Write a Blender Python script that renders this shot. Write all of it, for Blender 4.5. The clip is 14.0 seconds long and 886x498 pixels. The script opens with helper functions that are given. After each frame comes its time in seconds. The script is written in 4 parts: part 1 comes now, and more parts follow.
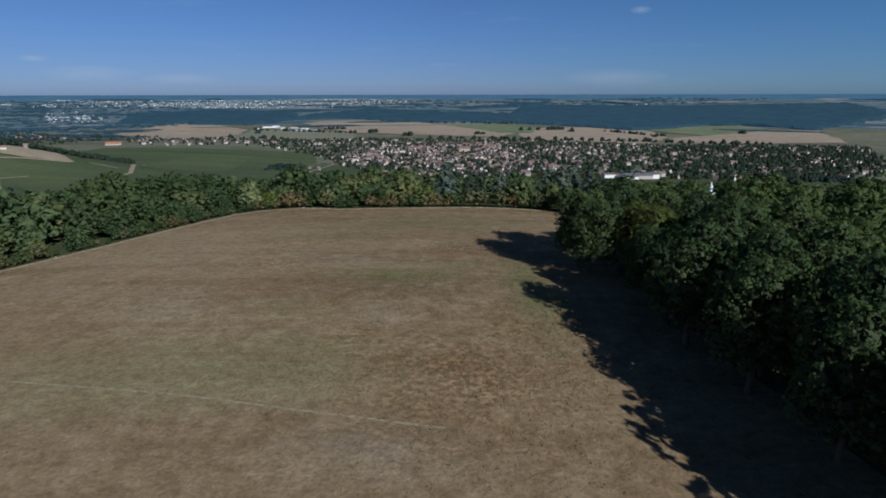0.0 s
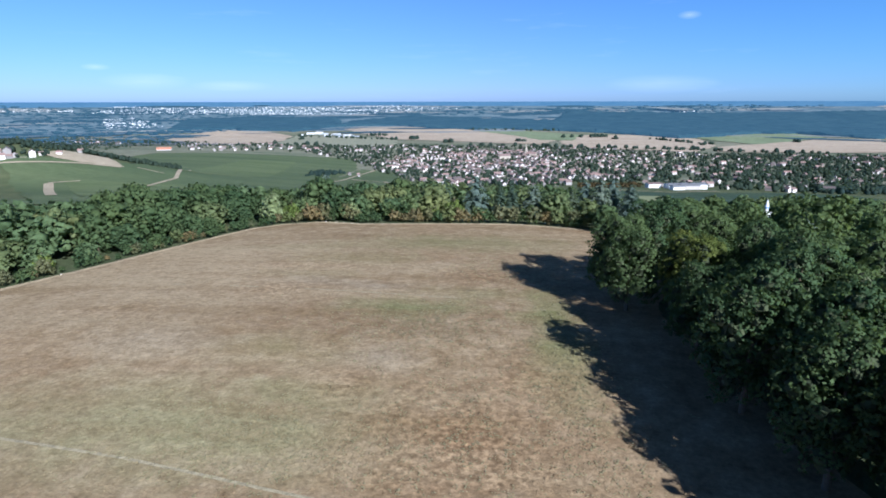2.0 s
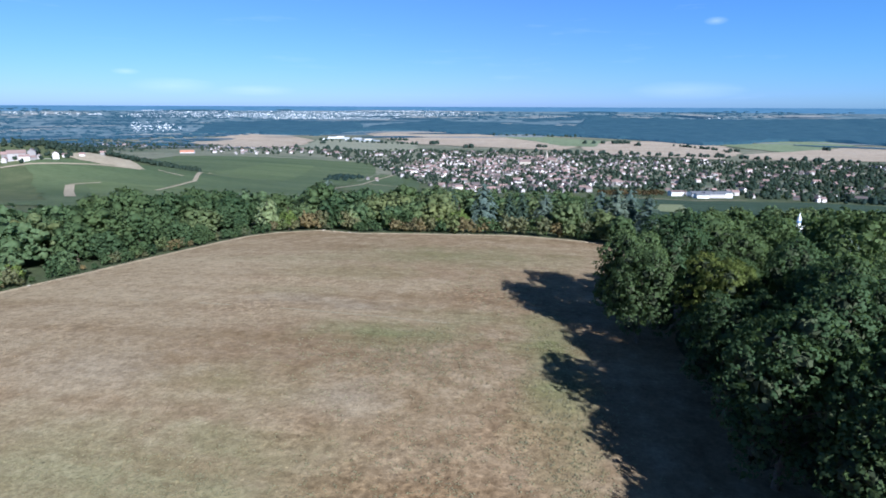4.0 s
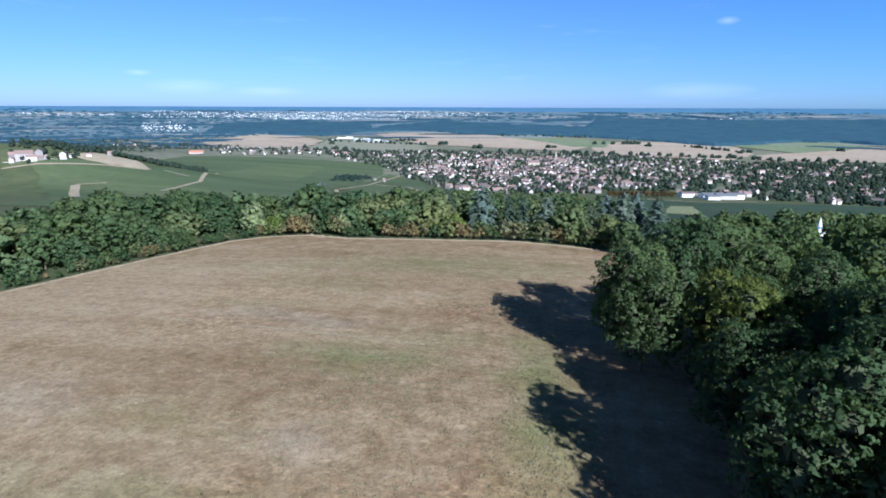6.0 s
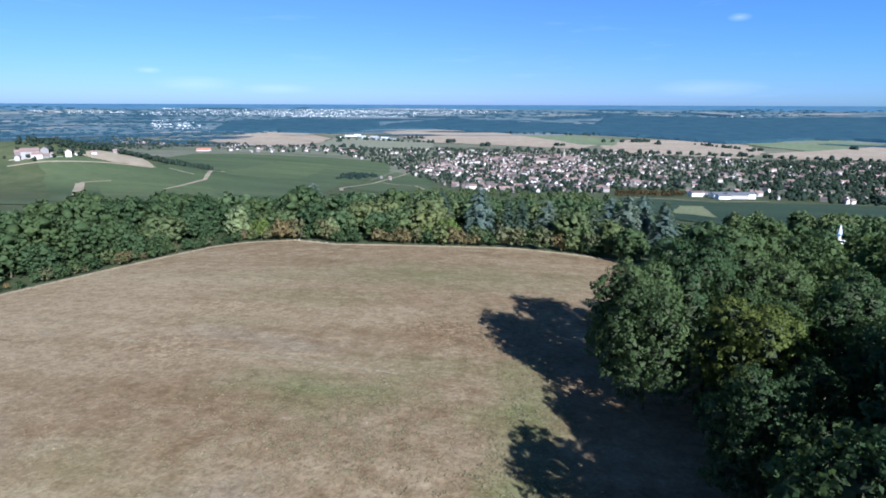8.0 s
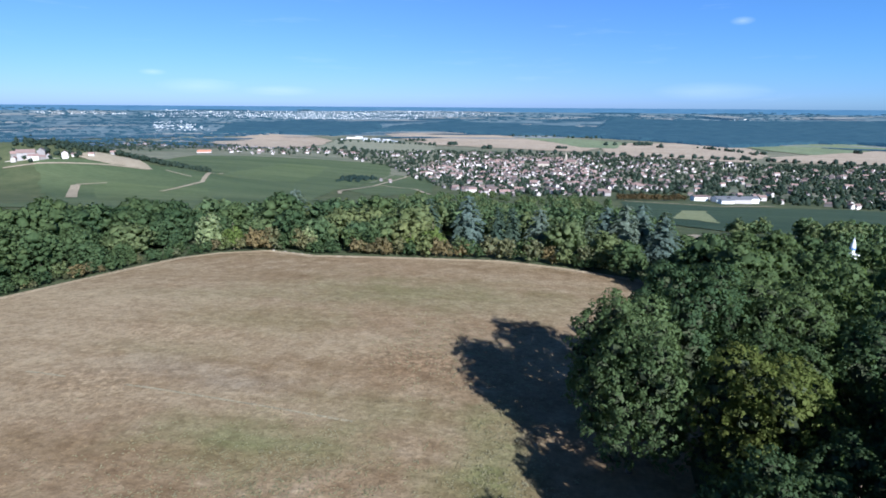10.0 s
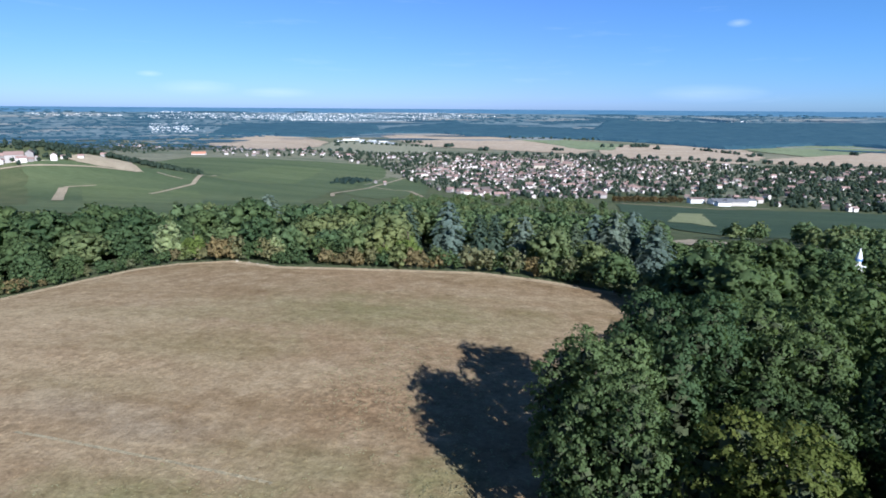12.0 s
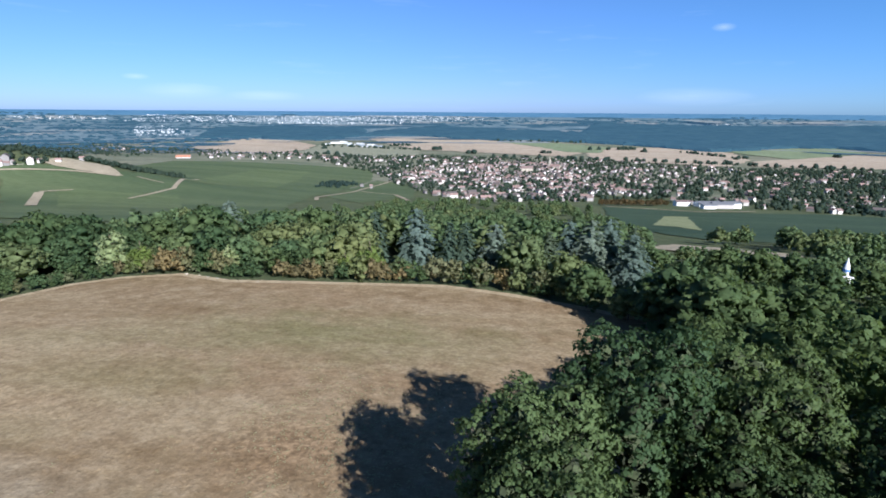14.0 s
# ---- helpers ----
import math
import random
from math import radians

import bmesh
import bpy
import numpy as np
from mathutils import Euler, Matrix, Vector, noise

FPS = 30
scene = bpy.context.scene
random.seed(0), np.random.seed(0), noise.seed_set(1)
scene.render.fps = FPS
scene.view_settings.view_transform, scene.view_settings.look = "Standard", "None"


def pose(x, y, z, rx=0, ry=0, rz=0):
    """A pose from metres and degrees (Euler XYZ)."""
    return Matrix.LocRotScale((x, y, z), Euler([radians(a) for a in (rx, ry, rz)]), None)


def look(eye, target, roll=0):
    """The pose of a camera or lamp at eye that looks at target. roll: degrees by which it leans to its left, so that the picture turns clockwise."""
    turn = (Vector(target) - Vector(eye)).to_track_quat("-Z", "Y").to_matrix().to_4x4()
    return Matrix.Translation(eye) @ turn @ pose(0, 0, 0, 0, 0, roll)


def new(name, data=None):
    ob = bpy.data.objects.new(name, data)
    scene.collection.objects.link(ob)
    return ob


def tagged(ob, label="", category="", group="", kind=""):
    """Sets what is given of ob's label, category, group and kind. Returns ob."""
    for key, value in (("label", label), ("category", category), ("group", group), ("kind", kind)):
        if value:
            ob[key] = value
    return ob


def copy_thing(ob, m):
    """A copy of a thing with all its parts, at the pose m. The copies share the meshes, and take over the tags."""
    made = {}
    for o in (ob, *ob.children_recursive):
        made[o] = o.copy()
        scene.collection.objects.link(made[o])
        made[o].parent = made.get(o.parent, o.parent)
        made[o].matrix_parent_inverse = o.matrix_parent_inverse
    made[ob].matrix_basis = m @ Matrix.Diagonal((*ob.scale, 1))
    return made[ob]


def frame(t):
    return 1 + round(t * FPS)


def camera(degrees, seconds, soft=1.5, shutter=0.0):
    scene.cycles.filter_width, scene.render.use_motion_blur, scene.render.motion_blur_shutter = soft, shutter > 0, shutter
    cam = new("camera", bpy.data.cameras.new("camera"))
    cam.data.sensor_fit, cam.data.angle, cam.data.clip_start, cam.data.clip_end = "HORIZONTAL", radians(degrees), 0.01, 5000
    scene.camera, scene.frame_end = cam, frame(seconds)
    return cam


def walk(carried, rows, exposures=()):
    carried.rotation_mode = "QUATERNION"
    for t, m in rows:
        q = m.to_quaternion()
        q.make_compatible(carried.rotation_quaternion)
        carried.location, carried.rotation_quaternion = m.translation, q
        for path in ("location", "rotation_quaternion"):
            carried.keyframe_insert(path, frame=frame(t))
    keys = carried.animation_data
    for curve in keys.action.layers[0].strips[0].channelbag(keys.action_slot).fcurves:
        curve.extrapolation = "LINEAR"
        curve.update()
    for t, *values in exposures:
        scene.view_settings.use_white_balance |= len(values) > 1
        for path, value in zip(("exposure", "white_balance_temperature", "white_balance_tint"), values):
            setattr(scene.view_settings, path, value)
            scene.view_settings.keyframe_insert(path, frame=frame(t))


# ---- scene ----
cam = camera(77.1, 14.0, soft=1.8)
PATH = [
    (0, (-8.267, -8.965, 22.86), (-8.314, -7.039, 22.325), -0.1),
    (0.5, (-7.701, -6.812, 23.065), (-7.792, -4.887, 22.53), -0.1),
    (1, (-7.154, -4.787, 23.266), (-7.286, -2.863, 22.736), -0.1),
    (1.5, (-6.547, -2.77, 23.414), (-6.711, -0.846, 22.895), -0.0),
    (2, (-5.862, -0.729, 23.475), (-6.05, 1.195, 22.962), -0.1),
    (2.5, (-5.154, 1.343, 23.424), (-5.361, 3.266, 22.916), -0.1),
    (3, (-4.446, 3.352, 23.34), (-4.674, 5.274, 22.837), 0.0),
    (5.5, (-1.564, 12.921, 22.454), (-1.848, 14.839, 21.962), 0.3),
    (6, (-1.122, 14.572, 22.423), (-1.413, 16.488, 21.929), 0.2),
    (6.5, (-0.698, 16.218, 22.428), (-0.994, 18.134, 21.935), 0.2),
    (7, (-0.259, 17.849, 22.448), (-0.562, 19.763, 21.952), 0.3),
    (7.5, (0.191, 19.523, 22.477), (-0.12, 21.435, 21.979), 0.3),
    (8, (0.65, 21.308, 22.565), (0.331, 23.217, 22.063), 0.2),
    (10.5, (3.231, 30.849, 22.544), (2.904, 32.759, 22.051), 0.4),
    (11, (3.783, 32.724, 22.447), (3.46, 34.635, 21.953), 0.3),
    (11.5, (4.406, 34.612, 22.354), (4.086, 36.523, 21.861), 0.4),
    (12, (5.081, 36.58, 22.288), (4.763, 38.493, 21.8), 0.4),
    (12.5, (5.751, 38.454, 22.224), (5.444, 40.37, 21.736), 0.4),
    (13, (6.478, 40.137, 22.16), (6.184, 42.055, 21.676), 0.4),
    (13.5, (7.244, 41.694, 22.1), (6.958, 43.614, 21.619), 0.4),
    (14, (7.935, 43.209, 22.082), (7.654, 45.131, 21.604), 0.4),
]
walk(cam, [(t, look(eye, aim, roll)) for t, eye, aim, roll in PATH],
     exposures=[(0.0, -0.35, 6150, 10), (0.3, 0.85, 5900, 12), (1.5, 0.85, 5700, 12), (3.0, 0.85, 5550, 12), (6.5, 0.85, 5550, 12), (11.0, 0.85, 5750, 12), (14.0, 0.85, 5950, 12)])

# ---- light: low sun from behind and to the right, clear sky ----
SUN_TO = Vector((0.617, -0.787, 0.0)).normalized()
SUN_ELEV = radians(29)
sun = new("sun", bpy.data.lights.new("sun", "SUN"))
sun.data.energy, sun.data.angle, sun.data.color = 5.0, radians(0.5), (1.0, 0.955, 0.89)
sun.matrix_world = look(SUN_TO * 100 + Vector((0, 0, 100 * math.tan(SUN_ELEV))), (0, 0, 0))

world = bpy.data.worlds.new("sky")
scene.world = world
world.use_nodes = True
wn, wl = world.node_tree.nodes, world.node_tree.links
sky = wn.new("ShaderNodeTexSky")
sky.sky_type, sky.sun_disc = "NISHITA", False
sky.sun_elevation, sky.sun_rotation = SUN_ELEV, math.atan2(SUN_TO.x, SUN_TO.y)
sky.altitude, sky.air_density, sky.dust_density, sky.ozone_density = 300, 1.0, 0.2, 4.0
wn["Background"].inputs["Strength"].default_value = 0.058
way = wn.new("ShaderNodeTexCoord")
split = wn.new("ShaderNodeSeparateXYZ")
wl.new(way.outputs["Generated"], split.inputs[0])
clear = wn.new("ShaderNodeValToRGB")
SKY_TINT = ((0.0, (0.47, 0.72, 1.42)), (0.007, (0.53, 0.77, 1.46)), (0.02, (0.57, 0.81, 1.5)), (0.06, (0.58, 0.82, 1.40)), (0.35, (0.68, 0.96, 1.1)), (0.65, (0.33, 0.42, 0.53)), (1.0, (0.16, 0.19, 0.26)))
for _ in range(len(SKY_TINT) - 2):
    clear.color_ramp.elements.new(0.5)
for e, (p, c) in zip(clear.color_ramp.elements, SKY_TINT):
    e.position, e.color = p, (*c, 1)
wl.new(split.outputs["Z"], clear.inputs["Fac"])
blue = wn.new("ShaderNodeMix")
blue.data_type, blue.blend_type = "RGBA", "MULTIPLY"
blue.inputs[0].default_value = 1.0
# a tint laid across the sky: paler and greener towards +X
east = wn.new("ShaderNodeValToRGB")
for e, (p, c) in zip(east.color_ramp.elements, ((0.0, (1.02, 0.97, 0.97)), (0.8, (0.94, 1.16, 1.08)))):
    e.position, e.color = p, (*c, 1)
wl.new(split.outputs["X"], east.inputs["Fac"])
side_tint = wn.new("ShaderNodeMix")
side_tint.data_type, side_tint.blend_type = "RGBA", "MULTIPLY"
side_tint.inputs[0].default_value = 1.0
wl.new(sky.outputs[0], side_tint.inputs[6])
wl.new(east.outputs["Color"], side_tint.inputs[7])
wl.new(side_tint.outputs[2], blue.inputs[6])
wl.new(clear.outputs["Color"], blue.inputs[7])
# thin wisps of cloud, low over the horizon
stretch = wn.new("ShaderNodeMapping")
stretch.inputs["Scale"].default_value = (3.0, 3.0, 26.0)
wl.new(way.outputs["Generated"], stretch.inputs["Vector"])
wisp = wn.new("ShaderNodeTexNoise")
wisp.inputs["Scale"].default_value, wisp.inputs["Detail"].default_value, wisp.inputs["Roughness"].default_value = 2.2, 6.0, 0.62
wl.new(stretch.outputs[0], wisp.inputs["Vector"])
thin = wn.new("ShaderNodeValToRGB")
for e, (p, c) in zip(thin.color_ramp.elements, ((0.6, (0, 0, 0)), (0.85, (0.12, 0.12, 0.12)))):
    e.position, e.color = p, (*c, 1)
wl.new(wisp.outputs["Fac"], thin.inputs["Fac"])
cloud = wn.new("ShaderNodeMix")
cloud.data_type = "RGBA"
cloud.inputs[7].default_value = (9.0, 10.5, 12.5, 1)
wl.new(thin.outputs["Color"], cloud.inputs[0])
wl.new(blue.outputs[2], cloud.inputs[6])
last = cloud.outputs[2]
for d, wide, high, k in (((0.2884, 0.949, 0.1278), 0.014, 0.005, 0.35), ((-0.5915, 0.8048, 0.0499), 0.016, 0.004, 0.3), ((-0.54, 0.841, 0.031), 0.05, 0.01, 0.22), ((-0.43, 0.902, 0.025), 0.05, 0.007, 0.25), ((0.26, 0.965, 0.027), 0.07, 0.012, 0.2)):
    off = wn.new("ShaderNodeVectorMath")
    off.operation = "SUBTRACT"
    wl.new(way.outputs["Generated"], off.inputs[0])
    off.inputs[1].default_value = d
    grow = wn.new("ShaderNodeVectorMath")
    grow.operation = "MULTIPLY"
    wl.new(off.outputs[0], grow.inputs[0])
    grow.inputs[1].default_value = (1 / wide, 1 / wide, 1 / high)
    size = wn.new("ShaderNodeVectorMath")
    size.operation = "LENGTH"
    wl.new(grow.outputs[0], size.inputs[0])
    fade = wn.new("ShaderNodeMapRange")
    fade.inputs["From Min"].default_value, fade.inputs["From Max"].default_value = 1.3, 0.0
    fade.inputs["To Max"].default_value = k * 1.6
    wl.new(size.outputs["Value"], fade.inputs["Value"])
    torn = wn.new("ShaderNodeMath")
    torn.operation = "MULTIPLY"
    wl.new(fade.outputs[0], torn.inputs[0])
    wl.new(wisp.outputs["Fac"], torn.inputs[1])
    veil = wn.new("ShaderNodeMix")
    veil.data_type = "RGBA"
    veil.inputs[7].default_value = (11.0, 12.0, 13.0, 1)
    wl.new(torn.outputs[0], veil.inputs[0])
    wl.new(last, veil.inputs[6])
    last = veil.outputs[2]
wl.new(last, wn["Background"].inputs["Color"])

# ---- terrain ----
KY = [-300, -100, 50, 90, 125, 150, 200, 300, 400, 500, 600, 800, 1000, 1300, 1700, 2200, 2600, 5200]
KZ = [-30, -4, 0.5, -1.1, -3.2, -7, -16, -33, -47, -59, -70, -90, -103, -115, -124, -128, -130, -130]


def smooth(a, b, x):
    t = min(1.0, max(0.0, (x - a) / (b - a)))
    return t * t * (3 - 2 * t)


def land(x, y):
    """Height of the land: a hilltop field, a slope down to the plain, the plain closing up to the horizon."""
    r = math.hypot(x, y)
    s = y if y < 125 else math.hypot(max(0, abs(x) - 60) * 0.35, y)
    z = float(np.interp(s, KY, KZ))
    if x < -20:
        z -= min(0.0006 * (x + 20) ** 2, 6) * (1 - smooth(150, 400, y))
    z += 41 * math.exp(-((x + 628) / 215) ** 2 - ((y - 618) / 100) ** 2)
    z += 22 * smooth(-150, -700, x) * smooth(400, 800, y) * (1 - smooth(1400, 2300, y))
    if r > 2500:
        u = min(1.0, (r - 2500) / 2300)
        k = smooth(2500, 2700, r)
        z = (22 - 0.0608 * (1 - u) * r) * k + z * (1 - k)
    return z


# ---- node helpers and materials ----
def material(name):
    m = bpy.data.materials.new(name)
    m.use_nodes = True
    return m, m.node_tree.nodes, m.node_tree.links, m.node_tree.nodes["Principled BSDF"]


def ramp(nodes, links, value, stops):
    r = nodes.new("ShaderNodeValToRGB")
    while len(r.color_ramp.elements) < len(stops):
        r.color_ramp.elements.new(0.5)
    for e, (p, c) in zip(r.color_ramp.elements, stops):
        e.position, e.color = p, (*c, 1)
    links.new(value, r.inputs["Fac"])
    return r.outputs["Color"]


def mixc(nodes, links, fac, a, b, mode="MIX"):
    n = nodes.new("ShaderNodeMix")
    n.data_type, n.blend_type = "RGBA", mode
    for sock, v in ((n.inputs[0], fac), (n.inputs[6], a), (n.inputs[7], b)):
        if isinstance(v, bpy.types.NodeSocket):
            links.new(v, sock)
        elif isinstance(v, (int, float)):
            sock.default_value = v
        else:
            sock.default_value = (*v, 1)
    return n.outputs[2]


def noise_at(nodes, links, vec, scale, detail=4.0, rough=0.55):
    n = nodes.new("ShaderNodeTexNoise")
    n.inputs["Scale"].default_value, n.inputs["Detail"].default_value, n.inputs["Roughness"].default_value = scale, detail, rough
    links.new(vec, n.inputs["Vector"])
    return n.outputs["Fac"]


def place(nodes, links, scale=(1, 1, 1), turn=0.0):
    g = nodes.new("ShaderNodeNewGeometry")
    m = nodes.new("ShaderNodeMapping")
    m.inputs["Scale"].default_value = scale
    m.inputs["Rotation"].default_value = (0, 0, radians(turn))
    links.new(g.outputs["Position"], m.inputs["Vector"])
    return m.outputs["Vector"]


def calc(nodes, links, op, a, b=0.0, clamp=False):
    n = nodes.new("ShaderNodeMath")
    n.operation, n.use_clamp = op, clamp
    for sock, v in zip(n.inputs, (a, b)):
        if isinstance(v, bpy.types.NodeSocket):
            links.new(v, sock)
        else:
            sock.default_value = v
    return n.outputs[0]


def relief(nodes, links, bsdf, height, strength, distance):
    b = nodes.new("ShaderNodeBump")
    b.inputs["Strength"].default_value, b.inputs["Distance"].default_value = strength, distance
    links.new(height, b.inputs["Height"])
    links.new(b.outputs["Normal"], bsdf.inputs["Normal"])


def blotch(nodes, links, x, y, radius, soft_vec):
    """A soft round patch of the field, with an edge broken by noise."""
    g = nodes.new("ShaderNodeNewGeometry")
    d = nodes.new("ShaderNodeVectorMath")
    d.operation = "SUBTRACT"
    links.new(g.outputs["Position"], d.inputs[0])
    d.inputs[1].default_value = (x, y, 0)
    s = nodes.new("ShaderNodeVectorMath")
    s.operation = "MULTIPLY"
    links.new(d.outputs[0], s.inputs[0])
    s.inputs[1].default_value = (1 / radius[0], 1 / radius[1], 0)
    n = nodes.new("ShaderNodeVectorMath")
    n.operation = "LENGTH"
    links.new(s.outputs[0], n.inputs[0])
    k = calc(nodes, links, "SUBTRACT", 1.25, n.outputs["Value"])
    k = calc(nodes, links, "ADD", k, calc(nodes, links, "MULTIPLY", calc(nodes, links, "SUBTRACT", soft_vec, 0.5), 2.4))
    return calc(nodes, links, "MULTIPLY", k, 0.9, True)


def make_field():
    m, n, l, b = material("dry_stubble")
    p = place(n, l)
    rows = place(n, l, (0.05, 1.0, 0.2), 8)
    big = noise_at(n, l, p, 0.045, 4)
    mid = noise_at(n, l, p, 0.35, 5, 0.65)
    fine = noise_at(n, l, p, 2.6, 5, 0.75)
    streak = noise_at(n, l, rows, 0.55, 5, 0.65)
    c = ramp(n, l, mid, [(0.3, (0.25, 0.185, 0.12)), (0.5, (0.34, 0.27, 0.185)), (0.7, (0.42, 0.35, 0.26))])
    red = ramp(n, l, big, [(0.45, (0, 0, 0)), (0.62, (1, 1, 1))])
    c = mixc(n, l, calc(n, l, "MULTIPLY", red, 0.35), c, (0.32, 0.225, 0.15))
    broken = noise_at(n, l, p, 0.16, 5, 0.7)
    for x, y, r, k in ((-17, 60, (9, 4), 0.85), (0.5, 54, (3.6, 16), 0.95), (-23, 35, (7, 3), 0.3), (-20, 40, (6, 2.5), 0.4), (-42, 92, (14, 4), 0.4), (-33, 74, (10, 3), 0.3), (-8, 66, (9, 3), 0.4), (-12, 98, (24, 9), 0.55), (-30, 84, (14, 5), 0.4), (-27, 47, (8, 4), 0.35)):
        c = mixc(n, l, calc(n, l, "MULTIPLY", blotch(n, l, x, y, r, broken), k), c, (0.215, 0.238, 0.118))
    for x, y, r, k in ((-14, 24, (7, 4), 0.7), (-31, 70, (8, 3), 0.6), (-16, 46, (4, 3), 0.5), (-40, 48, (9, 4), 0.5), (-22, 68, (6, 2), 0.5)):
        c = mixc(n, l, calc(n, l, "MULTIPLY", blotch(n, l, x, y, r, broken), k), c, (0.37, 0.335, 0.28))
    c = mixc(n, l, calc(n, l, "MULTIPLY", blotch(n, l, -33, 34, (27, 7), broken), 0.8), c, (0.335, 0.335, 0.21))
    rust = calc(n, l, "MULTIPLY", blotch(n, l, -8, 33, (9, 9), broken), 0.95)
    for x, y, r, k in ((-6.5, 75, (8, 5), 0.65), (-2, 42, (5, 6), 0.5), (-34, 66, (8, 4), 0.5), (-18, 41, (4, 3), 0.5), (-35, 78, (9, 3), 0.4), (-50, 58, (8, 4), 0.4)):
        rust = calc(n, l, "MAXIMUM", rust, calc(n, l, "MULTIPLY", blotch(n, l, x, y, r, broken), k))
    c = mixc(n, l, rust, c, (0.305, 0.222, 0.15))
    # Paler straw to the left, with lens flare glow mixed into the colour.
    c = mixc(n, l, calc(n, l, "MULTIPLY", blotch(n, l, -54, 76, (26, 36), broken), 0.75), c, (0.46, 0.388, 0.285))
    bands = noise_at(n, l, place(n, l, (0.12, 0.8, 0.2), 7), 0.16, 4, 0.6)
    c = mixc(n, l, ramp(n, l, bands, [(0.48, (0, 0, 0)), (0.68, (0.5, 0.5, 0.5))]), c, (0.45, 0.385, 0.28))
    c = mixc(n, l, ramp(n, l, bands, [(0.32, (0.5, 0.5, 0.5)), (0.47, (0, 0, 0))]), c, (0.25, 0.185, 0.11))
    pale = ramp(n, l, streak, [(0.53, (0, 0, 0)), (0.68, (1, 1, 1))])
    c = mixc(n, l, calc(n, l, "MULTIPLY", pale, 0.12), c, (0.46, 0.385, 0.28))
    dark = ramp(n, l, streak, [(0.3, (1, 1, 1)), (0.45, (0, 0, 0))])
    c = mixc(n, l, calc(n, l, "MULTIPLY", dark, 0.07), c, (0.20, 0.15, 0.09))
    lumps = noise_at(n, l, place(n, l, (0.85, 1.1, 1), 8), 0.9, 4, 0.7)
    c = mixc(n, l, 1.0, c, ramp(n, l, lumps, [(0.32, (0.78, 0.75, 0.72)), (0.66, (1.16, 1.16, 1.16))]), "MULTIPLY")
    grain = ramp(n, l, fine, [(0.3, (0.565, 0.535, 0.475)), (0.7, (1.02, 0.98, 0.885))])
    clods = ramp(n, l, noise_at(n, l, p, 1.7, 3, 0.6), [(0.4, (0.6, 0.56, 0.52)), (0.62, (1.45, 1.42, 1.38))])
    c = mixc(n, l, rust, c, mixc(n, l, 1.0, c, clods, "MULTIPLY"))
    c = mixc(n, l, 1.0, c, grain, "MULTIPLY")
    l.new(c, b.inputs["Base Color"])
    b.inputs["Roughness"].default_value = 0.95
    b.inputs["Specular IOR Level"].default_value = 0.1
    relief(n, l, b, fine, 0.6, 0.12)
    return m


def make_ground(name, low, high, scale, grain_scale, bump=0.3, turn=0.0, squash=(1, 1, 1)):
    m, n, l, b = material(name)
    p = place(n, l, squash, turn)
    a = noise_at(n, l, p, scale, 6, 0.6)
    f = noise_at(n, l, p, grain_scale, 4, 0.7)
    c = ramp(n, l, a, [(0.3, low), (0.7, high)])
    g = ramp(n, l, f, [(0.3, (0.7, 0.7, 0.7)), (0.7, (1.25, 1.25, 1.25))])
    c = mixc(n, l, 1.0, c, g, "MULTIPLY")
    l.new(c, b.inputs["Base Color"])
    b.inputs["Roughness"].default_value = 0.95
    b.inputs["Specular IOR Level"].default_value = 0.1
    relief(n, l, b, f, bump, 1.0)
    return m


def make_leaf(name, a, bcol, sheen=0.25, wild=0.25, grain=3.2):
    m, n, l, b = material(name)
    g = n.new("ShaderNodeNewGeometry")
    o = n.new("ShaderNodeObjectInfo")
    p = place(n, l)
    wide = noise_at(n, l, p, 0.13, 2)
    k = calc(n, l, "ADD", calc(n, l, "MULTIPLY", g.outputs["Random Per Island"], 0.2), calc(n, l, "MULTIPLY", o.outputs["Random"], 0.3))
    k = calc(n, l, "ADD", k, calc(n, l, "MULTIPLY", calc(n, l, "SUBTRACT", wide, 0.45), 1.0))
    c = ramp(n, l, k, [(0.0, [1.5 * v for v in a]), (0.9, [1.5 * v for v in bcol])])
    blend = calc(n, l, "ADD", calc(n, l, "MULTIPLY", o.outputs["Random"], 0.6), calc(n, l, "MULTIPLY", noise_at(n, l, p, 0.21, 2), 0.5))
    hue = mixc(n, l, blend, (0.92, 1.0, 1.1), (1.1, 1.02, 0.88))
    c = mixc(n, l, 1.0, c, hue, "MULTIPLY")
    mottle = noise_at(n, l, p, grain, 3, 0.7)
    c = mixc(n, l, 1.0, c, ramp(n, l, mottle, [(0.36, (0.84, 0.84, 0.84)), (0.64, (1.22, 1.22, 1.22))]), "MULTIPLY")
    gold = ramp(n, l, g.outputs["Random Per Island"], [(0.93, (0, 0, 0)), (0.97, (1, 1, 1))])
    c = mixc(n, l, calc(n, l, "MULTIPLY", gold, wild), c, (0.16, 0.13, 0.03))
    l.new(c, b.inputs["Base Color"])
    b.inputs["Roughness"].default_value = 0.7
    b.inputs["Specular IOR Level"].default_value = sheen * 0.6
    t = n.new("ShaderNodeBsdfTranslucent")
    l.new(mixc(n, l, 0.4, c, (0.14, 0.2, 0.03)), t.inputs["Color"])
    s = n.new("ShaderNodeMixShader")
    s.inputs[0].default_value = 0.5
    l.new(b.outputs[0], s.inputs[1])
    l.new(t.outputs[0], s.inputs[2])
    l.new(s.outputs[0], n["Material Output"].inputs["Surface"])
    return m


